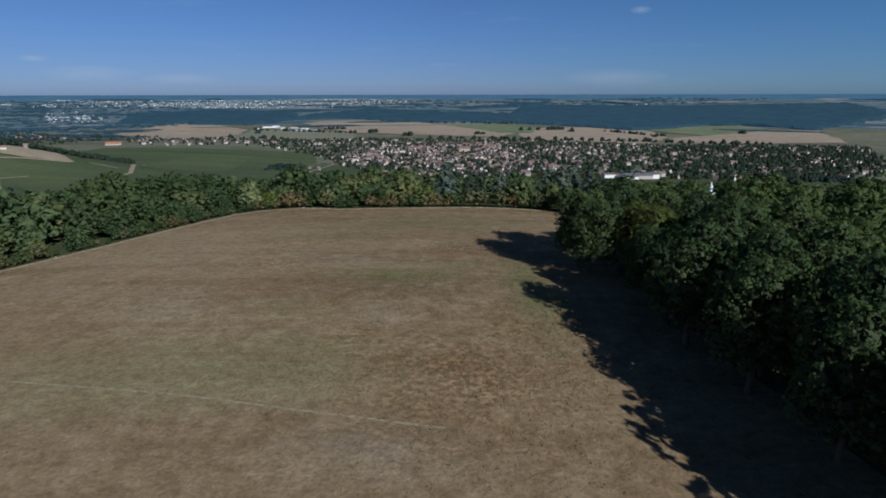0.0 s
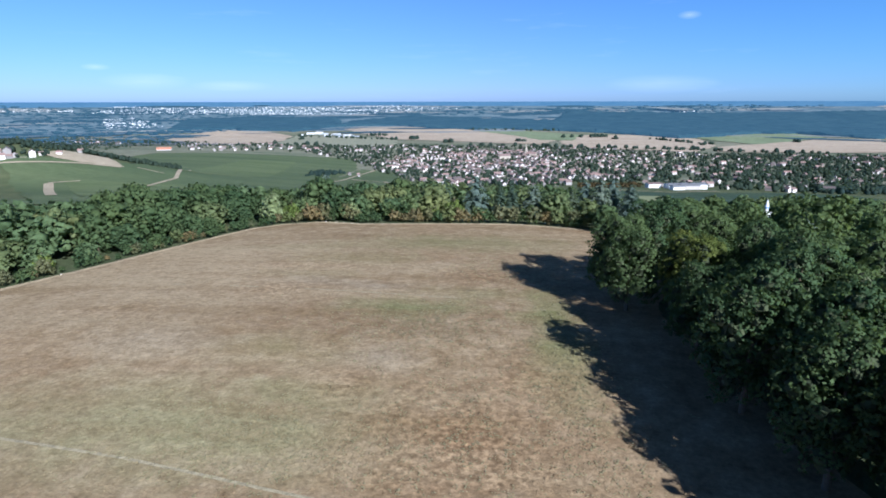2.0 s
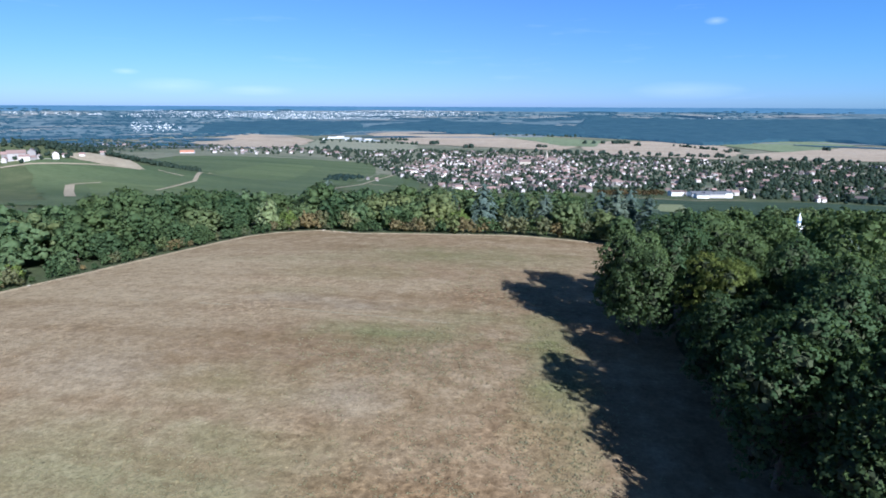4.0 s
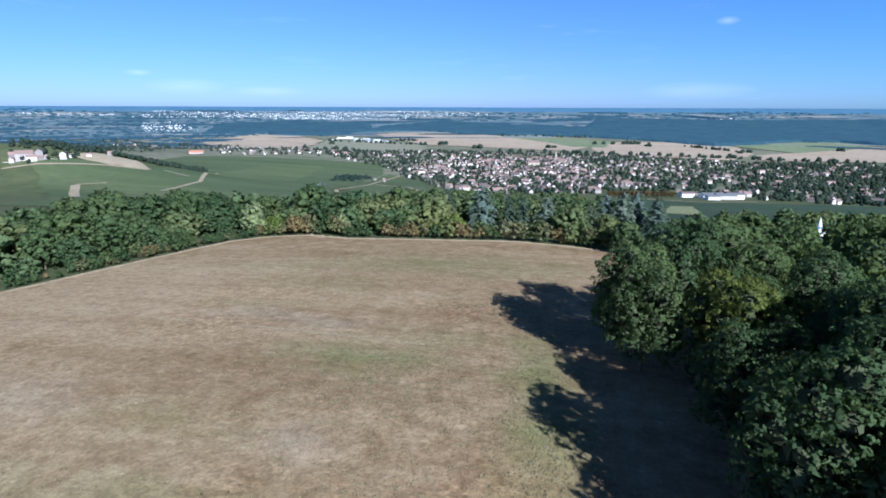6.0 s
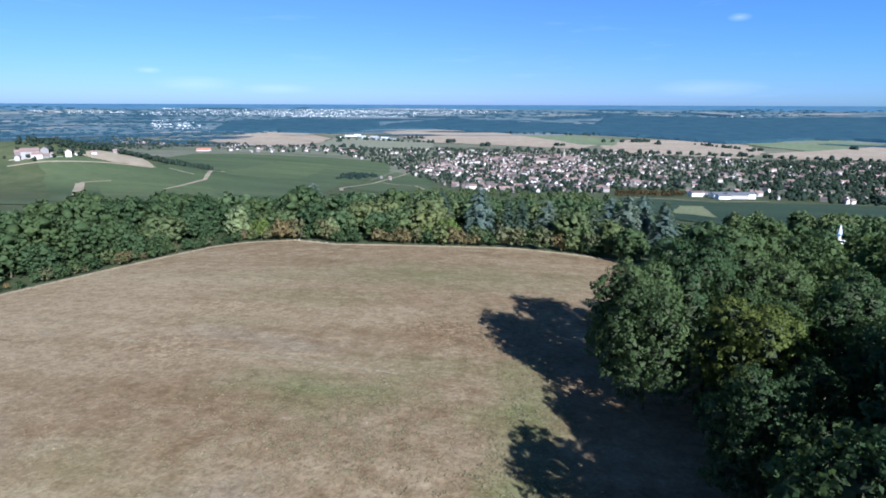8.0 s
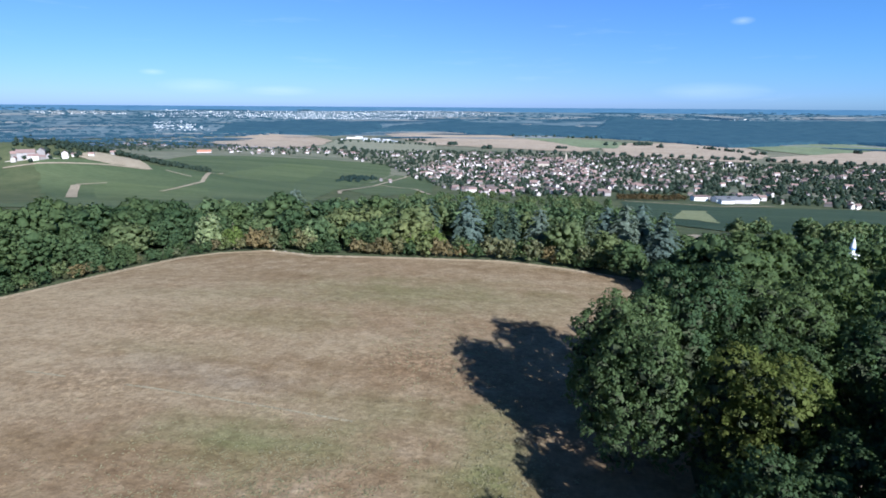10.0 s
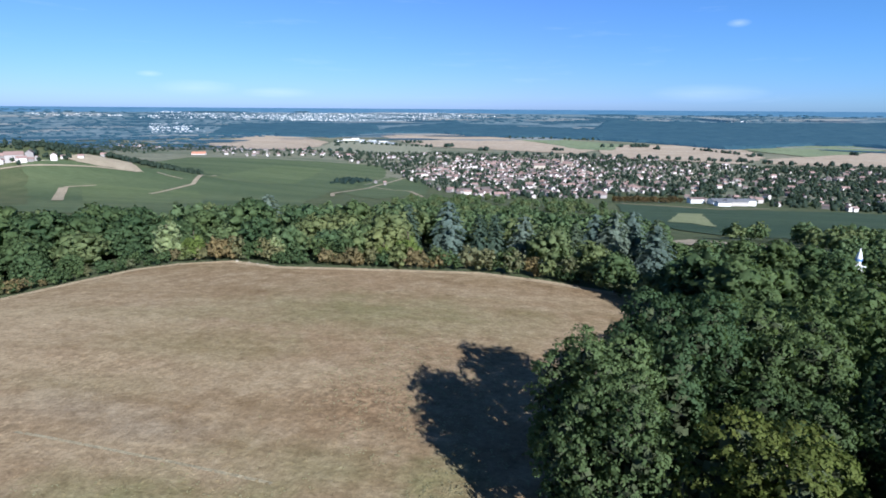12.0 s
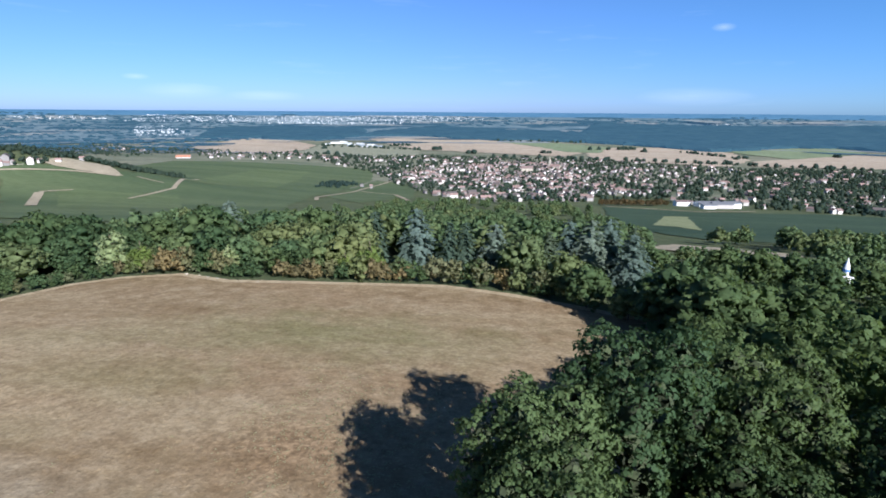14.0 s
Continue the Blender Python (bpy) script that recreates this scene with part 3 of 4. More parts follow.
# ---- foliage ----
def leaves(rng, centres, normals, size, flat=0.5):
    """One bent quad for every centre, turned roughly to its normal."""
    n = len(centres)
    nn = normals + rng.normal(0, flat, (n, 3))
    nn /= np.linalg.norm(nn, axis=1)[:, None] + 1e-9
    t = np.cross(nn, rng.normal(0, 1, (n, 3)))
    t /= np.linalg.norm(t, axis=1)[:, None] + 1e-9
    b = np.cross(nn, t)
    s = (size * rng.uniform(0.6, 1.35, n))[:, None]
    v = np.stack([centres - t * s * 0.6, centres - b * s * 0.42 + nn * s * 0.12, centres + t * s * 0.6, centres + b * s * 0.42 + nn * s * 0.12], 1)
    out = normals / (np.linalg.norm(normals, axis=1)[:, None] + 1e-9) * 0.5 + nn * 0.5
    return v.reshape(-1, 3), np.arange(4 * n).reshape(n, 4), np.repeat(out / np.linalg.norm(out, axis=1)[:, None], 4, 0)


def crown_arrays(seed, radius, low, high, lobes, clumps, per, leaf, clump, core):
    """A broadleaf crown of many boughs covered with clumps of leaves. core: fineness of the lumpy masses of leaves
    inside; 0 puts ragged quads there, which close the gaps.
    """
    rng = np.random.default_rng(seed)
    soup, half = Soup(), (high - low) / 2
    dirs, faces = BALLS[core]
    cs, rs = [(0.0, 0.0, low + half * 0.9)], [radius * 0.6]
    for i in range(lobes):
        a = 2.399963 * i + rng.uniform(-0.4, 0.4)
        h = 1 - 1.9 * (i + 0.5) / lobes
        ring = math.sqrt(max(0.0, 1 - h * h)) if h > 0 else 1 - 0.12 * h * h
        k = rng.uniform(0.54, 0.8)
        size = radius * rng.uniform(0.17, 0.36)
        cs.append((radius * k * ring * math.cos(a), radius * k * ring * math.sin(a), max(low + size * 0.7, low + half + half * h * rng.uniform(0.56, 0.78))))
        rs.append(size)
    cs, rs = np.array(cs), np.array(rs)

    def buried(p, own, deep):
        d = np.linalg.norm(p[:, None] - cs[None], axis=2) / rs[None]
        d[:, own] = 9
        return d.min(1) < deep

    area = (rs ** 2).sum()
    for i, (c, r) in enumerate(zip(cs, rs)):
        if core:
            knobs = rng.normal(0, 1, (9, 3))
            knobs /= np.linalg.norm(knobs, axis=1)[:, None]
            k = 0.62 + (np.exp(8 * (dirs @ knobs.T - 1)) * rng.uniform(0.08, 0.3, 9)).sum(1) + rng.normal(0, 0.13, len(dirs))
            p = c + dirs * r * k[:, None]
            keep = ~buried(p, i, 0.8)[faces].all(1)
            used_v = np.unique(faces[keep])
            if len(used_v):
                back = np.zeros(len(p), int)
                back[used_v] = np.arange(len(used_v))
                soup.add(p[used_v], (), back[faces[keep]], (dirs + rng.normal(0, 0.55, dirs.shape))[used_v])
        else:
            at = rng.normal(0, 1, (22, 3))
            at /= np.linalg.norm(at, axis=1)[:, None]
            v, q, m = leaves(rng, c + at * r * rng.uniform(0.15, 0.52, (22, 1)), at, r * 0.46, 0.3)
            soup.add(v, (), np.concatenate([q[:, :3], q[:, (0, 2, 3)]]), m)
        d = rng.normal(0, 1, (max(2, int(clumps * r * r / area * 1.6)), 3)) + (0, 0, 0.45)
        d /= np.linalg.norm(d, axis=1)[:, None]
        at = c + d * r * rng.uniform(0.78, 1.02, (len(d), 1))
        show = ~buried(at, i, 0.72)
        d, at = d[show], at[show]
        if not len(at):
            continue
        big = (clump * rng.uniform(0.6, 1.4, (len(at), 1))).repeat(per, 0)
        d, at = d.repeat(per, 0), at.repeat(per, 0)
        shell = rng.normal(0, 1, (len(at), 3)) + d * 0.9 + (0, 0, 0.35)
        shell /= np.linalg.norm(shell, axis=1)[:, None] + 1e-9
        spread = rng.uniform(0.5, 1.1, (len(at), 1))
        v, q, m = leaves(rng, at + shell * big * spread * (1, 1, 0.8), shell, leaf, 0.35)
        soup.add(v, q, (), m * 0.25 + shell.repeat(4, 0) * 0.36 + d.repeat(4, 0) * 0.5)
    v, q, t, m = soup.arrays()
    return v, q, t, m / (np.linalg.norm(m, axis=1)[:, None] + 1e-9)


def limb(soup, a, b, ra, rb, sides=7):
    a, b = np.array(a, float), np.array(b, float)
    d = (b - a) / np.linalg.norm(b - a)
    u = np.cross(d, (0.31, 0.9, 0.2))
    u /= np.linalg.norm(u)
    w = np.cross(d, u)
    ang = np.arange(sides) * 2 * np.pi / sides
    ring = np.cos(ang)[:, None] * u + np.sin(ang)[:, None] * w
    i = np.arange(sides)
    j = (i + 1) % sides
    soup.add(np.concatenate([a + ring * ra, b + ring * rb]), np.stack([i, j, j + sides, i + sides], 1))


def trunk_mesh(seed, height, radius, spread):
    rng = np.random.default_rng(seed)
    s = Soup()
    p, r = np.array([0, 0, -0.4]), radius * 1.25
    for k in range(4):
        e = np.array([rng.normal(0, 0.12), rng.normal(0, 0.12), height * (k + 1) / 4])
        limb(s, p, e, r, r * 0.72, 8)
        if k:
            for _ in range(3):
                a = rng.uniform(0, 2 * np.pi)
                limb(s, p, p + np.array([math.cos(a), math.sin(a), rng.uniform(0.5, 0.9)]) * spread * rng.uniform(0.45, 0.7), r * 0.5, r * 0.12, 6)
        p, r = e, r * 0.72
    return s.mesh("trunk")


def conifer_arrays(seed, height, radius, tiers, leaf):
    """A cedar: tiers of flat drooping boughs round a tapering stem."""
    rng = np.random.default_rng(seed)
    soup, pts, nrm = Soup(), [], []
    for k in range(tiers):
        z = height * (0.08 + 0.9 * k / tiers)
        reach = radius * (1 - k / tiers) ** 0.6 * rng.uniform(0.85, 1.1) + 0.2
        n = max(4, int(9 * (1 - 0.55 * k / tiers)))
        for i in range(n):
            a = 2 * math.pi * (i + rng.uniform(-0.3, 0.3)) / n + k
            long = reach * rng.uniform(0.75, 1.12)
            m = int(16 + 40 * long / radius)
            f = rng.uniform(0.12, 1, m) ** 0.7
            side = rng.normal(0, 0.17, m) * long * (1.15 - f)
            x, y = math.cos(a), math.sin(a)
            pts.append(np.stack([x * f * long - y * side, y * f * long + x * side, z + 0.25 * long * f - 0.42 * long * f * f + rng.normal(0, 0.06, m)], 1))
            nrm.append(np.tile((x * 0.4, y * 0.4, 1.0), (m, 1)))
    v, q, m = leaves(rng, np.concatenate(pts), np.concatenate(nrm), leaf, 0.3)
    soup.add(v, q, (), m)
    for k in range(9):
        z = k / 9
        soup.add(BALL1[0] * np.array([radius * 0.5 * (1 - z), radius * 0.5 * (1 - z), height * 0.09]) + (0, 0, height * (0.12 + 0.85 * z)), (), BALL1[1], BALL1[0])
    return soup.arrays()


def tree(name, crown, trunk, mat, label, category="tree", group=""):
    ob = tagged(new(name), label, category, group)
    part("trunk", trunk, M_BARK, ob)
    part("crown", crown, mat, ob)
    return ob


def stand(ob, x, y, size, turn, sink=0.0, first=False, tall=1.0):
    m = Matrix.LocRotScale((x, y, land(x, y) - sink), Euler((0, 0, turn)), None)
    scale = (size, size, size * tall)
    if first:
        ob.matrix_basis = m
        ob.scale = scale
        return ob
    c = copy_thing(ob, m)
    c.scale = scale
    return c


HERO = [crown_arrays(s, r, lo, 11.0, 48, 1150, 14, 0.165, 0.31, 0) for s, r, lo in ((11, 3.7, 0.2), (12, 3.9, 0.3))]
NEAR = [crown_arrays(s, r, lo, 11.0, 46, 820, 11, 0.195, 0.34, 0) for s, r, lo in ((13, 3.4, 0.2), (14, 3.7, 0.3))]
MID = [crown_arrays(s, r, lo, 10.5, 30, 120, 7, 0.55, 0.52, 0) for s, r, lo in ((21, 3.7, 0.4), (22, 4.0, 0.5), (23, 3.4, 0.3), (24, 4.2, 0.6))]
rng = np.random.default_rng(5)

# the wood along the field: the oaks of its edge first, then the trees behind them
MIDHI = [crown_arrays(s, r, 0.3, 10.8, 36, 215, 8, 0.36, 0.42, 0) for s, r in ((25, 3.7), (26, 4.0))]
# near crowns: inner quads in the darkened colour stand in for gap shade
NEAR_MESH = [foliage_mesh(a, M_OAK, inner=M_CROWN_SHADE) for a in HERO + NEAR]
GOLD_MESH = foliage_mesh(HERO[1], M_GOLD, inner=M_CROWN_SHADE)
TRUNKS = [trunk_mesh(31 + i, 8.5, 0.2, 3.0) for i in range(3)]
OAK_LABEL = "dense dark green oak at the edge of the field"
oaks = [tree("oak_tree", NEAR_MESH[i], TRUNKS[i % 3], M_OAK, OAK_LABEL, group="oaks along the field") for i in range(4)]
gold = tree("oak_tree", GOLD_MESH, TRUNKS[0], M_GOLD, "yellow-green oak among darker trees", group="oaks along the field")
EDGE = [(8.8, 65.4, 1.07), (14.0, 69.8, 1.18), (20.0, 73.6, 0.95), (22.5, 83, 0.74), (15.5, 58.0, 1.0), (13.2, 49.5, 0.86), (13.3, 39.5, 1.12), (15.0, 31.2, 1.08),
        (16.8, 23, 1.08), (18.5, 14, 1.08), (19.8, 5, 1.08), (23.8, 63.5, 1.0), (29.5, 80, 0.98), (34, 73, 1.05), (18.6, 44.5, 1.18), (18.5, 27, 1.12), (17.5, 36, 1.12), (20, 18.5, 1.15), (14.6, 45.5, 0.82), (21.5, 9, 1.15), (17.4, 53, 0.8), (9.3, 61.4, 0.98), (20, 69, 1.05), (24.5, 77, 0.85)]
spots = list(EDGE)
spots += [(22 + 1.2 * math.sin(2.1 * i), 50 - 4.6 * i, 1.08 + 0.1 * math.cos(2.3 * i) + (0.0 if i < 5 else 0.12)) for i in range(13)]


def wood_edge(y):
    return 13.0 + max(0, 65 - y) * 0.16 if y < 68 else 14.0 + (y - 68) * 0.42


for x, y in scatter([(10, -8), (10, 68), (26, 96), (62, 96), (70, -8)], 900, rng, 0.0):
    if x > wood_edge(y) and all((x - a) ** 2 + (y - b) ** 2 > (4.1 if x < 24 else 5.4) ** 2 for a, b, _ in spots):
        # Unseen trees at the near right get extra height, to shade the edge.
        spots.append((x, y, rng.uniform(0.85, 1.08) + (0.4 if x > 21 and y < 18 or x > 28 and y < 30 else 0.08 if y < 50 else -0.25 if y > 76 and x < 32 else 0.0)))
spots.sort(key=lambda p: max(0, p[0] - 15) + max(0, p[1] - 72, 30 - p[1]))
used, close_count = set(), 0
wood, deep_wood = Soup(), Soup()
for i, (x, y, k) in enumerate(spots):
    close = close_count < 32
    if close:
        close_count += 1
        j = 4 if (x, y) == (15.5, 58.0) else i % 2 if 48 < y < 76 and x < 19 else 2 + i % 2
        src = gold if j == 4 else oaks[j]
        stand(src, x, y, k, rng.uniform(0, 6.28), first=j not in used, tall=rng.uniform(0.97, 1.05))
        used.add(j)
    else:
        if (x > 40 and i % 3) or (29 < x <= 40 and i % 3 == 0):
            continue
        v, q, t, m = MIDHI[i % 2] if x < 34 and 16 < y < 100 else MID[i % 4]
        a = rng.uniform(0, 6.28)
        rot = np.array([[math.cos(a), -math.sin(a), 0], [math.sin(a), math.cos(a), 0], [0, 0, 1]])
        deep_wood.add(v @ rot.T * k * 1.05 + (x, y, land(x, y)), q, t, m @ rot.T)


def add_tree(soup, arrays, x, y, size, tall=1.0):
    v, q, t, m = arrays
    a = rng.uniform(0, 6.28)
    rot = np.array([[math.cos(a), -math.sin(a), 0], [math.sin(a), math.cos(a), 0], [0, 0, 1]])
    soup.add(v @ rot.T * (size, size, size * tall) + (x, y, land(x, y)), q, t, m @ rot.T)


# low scrub wood beyond the oaks and on the slope
SMALL = [crown_arrays(s, r, 0.1, 7.2, 36, 180, 7, 0.37, 0.43, 1) for s, r in ((41, 3.6), (42, 3.2), (43, 3.9))]
FARV = [crown_arrays(s, r, 0.1, 7.0, 14, 44, 5, 0.7, 0.6, 1) for s, r in ((44, 3.7), (45, 3.3), (46, 4.1))]
LOWV = [crown_arrays(s, r, 0.1, 7.0, 20, 80, 5, 0.56, 0.5, 1) for s, r in ((47, 3.5), (48, 3.2), (49, 3.8))]
SMALL_MESH = [foliage_mesh(a, m) for a, m in zip(SMALL, (M_WOOD, M_OAK, M_OLIVE))]
SMALL_TRUNK = trunk_mesh(51, 5.0, 0.12, 2.0)
low_trees = [tree("field_maple", SMALL_MESH[i], SMALL_TRUNK, (M_WOOD, M_OAK, M_OLIVE)[i], ("bushy green tree in a strip of wood", "bushy dark green tree in a strip of wood", "olive green tree turning yellow in a strip of wood")[i], group="trees round the field") for i in range(3)]
olive = Soup()
low_used = set()
singles = 0


def low_tree(x, y, size, tall=1.0):
    global singles
    if singles < 125:
        j = singles if singles < 3 else 1 if x > 24 or x < -60 else int(rng.choice((0, 0, 0, 1, 1, 2)))
        stand(low_trees[j], x, y, size, rng.uniform(0, 6.28), first=j not in low_used, tall=tall)
        low_used.add(j)
        singles += 1
    else:
        add_tree(deep_wood if x > 22 and y < 150 else olive if rng.random() < 0.25 else wood, (LOWV if y < 150 else FARV)[int(rng.integers(3))], x, y, size, tall)


LEFT = [(-80, 55), (-77, 70), (-72.5, 84), (-68.5, 97), (-64.5, 111), (-60, 121), (-46, 126), (-30, 124.5), (-12, 126), (4, 127), (18, 122), (28, 112), (70, 100), (95, 130), (80, 190), (40, 216), (-70, 222), (-112, 190), (-112, 60)]
placed = []
for x, y in scatter(LEFT, 2600, rng):
    if all((x - a) ** 2 + (y - b) ** 2 > 5.3 ** 2 for a, b in placed):
        if min(math.hypot(x + 57.6, y - 122.6), math.hypot(x + 53.6, y - 123.4), math.hypot(x + 15.5, y - 125.6), math.hypot(x + 39.5, y - 125)) < 4.2 or abs(x + 6) < 14 and 120 < y < 152 or abs(x - 20) < 11 and 119 < y < 145 or (x > 40 and inside([(44, 185), (44, 260), (95, 260), (95, 190)], x, y)):
            continue
        placed.append((x, y))
placed += [(24.5, 92), (29, 90), (27, 97), (33, 94), (31.5, 100), (36, 99), (38, 93), (28, 86.5), (34.5, 88), (35, 105), (41, 101)] + [(16.5, 113.5), (21, 109), (19, 118.5), (25, 103), (26, 114), (30, 106), (14, 121)]
placed.sort(key=lambda p: abs(p[1] - 118) + max(0, -p[0] - 75))
for x, y in placed:
    depth = y - 123 if x > -58 else 0.94 * (-58 - x) - 0.28 * (123 - y)
    size = rng.choice((0.72, 0.9, 1.04, 1.18)) * rng.uniform(0.9, 1.1) * (0.5 if x > 28 and y > 138 else 0.98 if 18 < x < 37 and y < 108 else 0.66 if x > 26 else 0.62 + 0.5 * smooth(0, 18, depth))
    low_tree(x, y, size * (1.3 if x < -64 and y < 120 else 1.22), rng.uniform(0.72, 0.92))
for x, y in scatter([(-60, 222), (40, 216), (70, 300), (60, 560), (-30, 600), (-100, 560), (-180, 330), (-130, 200)], 60, rng) + scatter([(-150, 200), (-60, 205), (45, 205), (45, 330), (-60, 400), (-190, 330)], 210, rng, 3.0) + scatter([(-110, 380), (55, 330), (70, 520), (60, 640), (-40, 660), (-120, 590)], 150, rng, 3.0) + scatter([(40, 216), (85, 190), (200, 190), (230, 290), (95, 285)], 170, rng):
    if not inside([(44, 205), (44, 262), (98, 262), (98, 200)], x, y):
        add_tree(olive if rng.random() < 0.25 else wood, FARV[int(rng.integers(3))], x, y, rng.uniform(0.75, 1.25))
tagged(part("woodland", foliage_mesh(deep_wood.arrays(), M_OAK, "woodland"), M_OAK), "dark green oak wood beside the field", "woodland", kind="stuff")
tagged(part("woodland", foliage_mesh(wood.arrays(), M_WOOD, "woodland"), M_WOOD), "mixed green woodland on the slope", "woodland", kind="stuff")
tagged(part("woodland", foliage_mesh(olive.arrays(), M_OLIVE, "woodland"), M_OLIVE), "olive and yellowing woodland on the slope", "woodland", kind="stuff")

# hedge of dry shrubs on the far edge of the field
SHRUBS = [crown_arrays(s, 1.25, 0.0, 2.9, 11, 46, 6, 0.25, 0.28, 1) for s in (61, 62, 63)]
shrubs = []
for mat, label in ((M_HEDGE, "brownish green shrub in the field hedge"), (M_OAK, "dark green shrub at the foot of the wood"), (M_BROWN, "rust brown drying shrub in the field hedge"), (M_OLIVE, "olive green bush in the field hedge")):
    for a in SHRUBS:
        ob = tagged(new("shrub"), label, "shrub", "shrubs of the hedge")
        part("foliage", foliage_mesh(a, mat, "foliage"), mat, ob)
        shrubs.append(ob)
begun = set()
HEDGE = [(-77, 66), (-74, 73), (-70.5, 82), (-67, 92.5), (-63.5, 105), (-60, 115.5), (-54.5, 120.5), (-45, 123.3), (-36, 120.4), (-18, 121.6), (-3.5, 122.8), (6.5, 120), (14.5, 116.2)]
count = 0
for (ax, ay), (bx, by) in zip(HEDGE, HEDGE[1:]):
    n = int(math.hypot(bx - ax, by - ay) / 1.05)
    for i in range(n):
        x, y = ax + (bx - ax) * i / n + rng.normal(0, 0.5), ay + (by - ay) * i / n + abs(rng.normal(0, 0.8))
        k = rng.choice((0.6, 0.85, 1.1, 1.45)) * rng.uniform(0.85, 1.15) * (0.62 if ax < -58 else 1.0)
        tone = noise.noise((x * 0.16, y * 0.16, 3.0)) + rng.normal(0, 0.12)
        j = count % 3 + (3 if x < -56 and rng.random() < 0.6 or tone < -0.22 else 6 if tone > 0.16 else 9 if tone > 0.02 else 0)
        stand(shrubs[j], x, y, k, rng.uniform(0, 6.28), first=j not in begun, tall=rng.uniform(0.8, 1.15))
        begun.add(j)
        count += 1

# conifers, silver tree, yellow shrubs
CEDAR = foliage_mesh(conifer_arrays(71, 9.5, 4.4, 12, 0.46), M_CEDAR)
SPRUCE = foliage_mesh(conifer_arrays(72, 9.5, 2.9, 14, 0.4), M_SPRUCE)
STEM = trunk_mesh(73, 8.0, 0.16, 0.5)
cedar = tree("cedar", CEDAR, STEM, M_CEDAR, "blue-grey cedar behind the hedge", group="conifers behind the hedge")
spruce = tree("spruce", SPRUCE, STEM, M_SPRUCE, "narrow dark green spruce behind the hedge", group="conifers behind the hedge")
first = True
for x, y, k in ((-11.2, 141, 1.2), (3.3, 138, 0.95), (24.2, 126, 0.92), (16.0, 138, 1.05), (19.2, 135.5, 1.1), (22.5, 138, 1.12), (-54.5, 153, 1.3), (37, 79, 1.0)):
    stand(cedar, x, y, k, rng.uniform(0, 6.28), first=first)
    first = False
first = True
for x, y, k in ((-4.9, 139, 0.95), (-2.0, 139.5, 0.95), (12.5, 136, 0.85), (25.5, 132, 1.0), (-59.3, 154, 1.15), (-19.5, 143, 1.1)):
    stand(spruce, x, y, k, rng.uniform(0, 6.28), first=first)
    first = False
silver = tree("willow", foliage_mesh(crown_arrays(81, 2.3, 0.2, 5.4, 18, 170, 8, 0.24, 0.34, 1), M_SILVER), SMALL_TRUNK, M_SILVER, "small pale silver-green tree in the hedge")
stand(silver, -57.6, 121.6, 1.3, 0.4, first=True)
stand(silver, -39.5, 125, 0.75, 1.9)
bright = tree("hazel", foliage_mesh(crown_arrays(82, 2.3, 0.2, 4.2, 18, 170, 8, 0.24, 0.34, 1), M_HAZEL), SMALL_TRUNK, M_HAZEL, "bright yellow-green hazel bush behind the hedge", group="yellowing bushes")
first = True
for x, y, k in ((-15.5, 124.6, 1.15), (-86, 78, 1.0), (-80, 100, 0.8), (-53.2, 122.4, 1.05), (24, 56, 1.3), (-92, 70, 1.2), (-76, 76, 0.7), (-20, 126, 0.7)):
    stand(bright, x, y, k, rng.uniform(0, 6.28), first=first)
    first = False


# stubble tufts
def build_stubble():
    r = np.random.default_rng(9)
    n = 24000
    x, y = r.uniform(-80, 16, n), 118 - r.power(1.6, n) * 108
    ok = np.array([inside(FIELD, a, b) for a, b in zip(x, y)])
    x, y = x[ok], y[ok]
    base = np.stack([x, y, [land(a, b) + 0.01 for a, b in zip(x, y)]], 1)
    n = len(base)
    a, w = r.uniform(0, 6.28, n), r.uniform(0.06, 0.22, n)
    ring = [base + np.stack([w * np.cos(a + k), w * np.sin(a + k), a * 0], 1) for k in (0, 2.1, 4.2)]
    tip = base + np.stack([r.normal(0, 0.03, n), r.normal(0, 0.03, n), w * r.uniform(0.25, 0.6, n)], 1)
    v = np.stack([*ring, tip], 1).reshape(-1, 3)
    i = 4 * np.arange(n)[:, None]
    me = mesh_of("stubble", v, (), np.concatenate([i + (0, 1, 3), i + (1, 2, 3), i + (2, 0, 3)]))
    tagged(part("stubble", me, M_FIELD), "short dry straw stubble over the field", "stubble", kind="stuff")


build_stubble()


def build_weeds():
    """Low green and rusty weeds, thickest where the field is green."""
    r = np.random.default_rng(10)
    soup = Soup()
    for cx, cy, sx, sy, n in ((-13, 55, 6, 4, 800), (1.5, 50, 2, 12, 900), (-24, 33, 6, 3, 500), (-7, 34, 6, 8, 700), (-4, 78, 5, 5, 500)):
        x, y = r.normal(cx, sx, n), r.normal(cy, sy, n)
        ok = np.array([inside(FIELD, a, b) for a, b in zip(x, y)])
        x, y = x[ok], y[ok]
        c = np.stack([x, y, [land(a, b) + 0.06 for a, b in zip(x, y)]], 1)
        pts = np.repeat(c, 5, 0) + r.normal(0, 0.11, (5 * len(c), 3)) * (1.6, 1.6, 0.25)
        v, q, m = leaves(r, pts, np.tile((0, 0, 1.0), (len(pts), 1)), 0.13, 0.15)
        soup.add(v, q, (), m)
    tagged(part("weeds", soup.mesh("weeds"), M_WEED), "low faded green weeds in the stubble", "weeds", kind="stuff")


build_weeds()


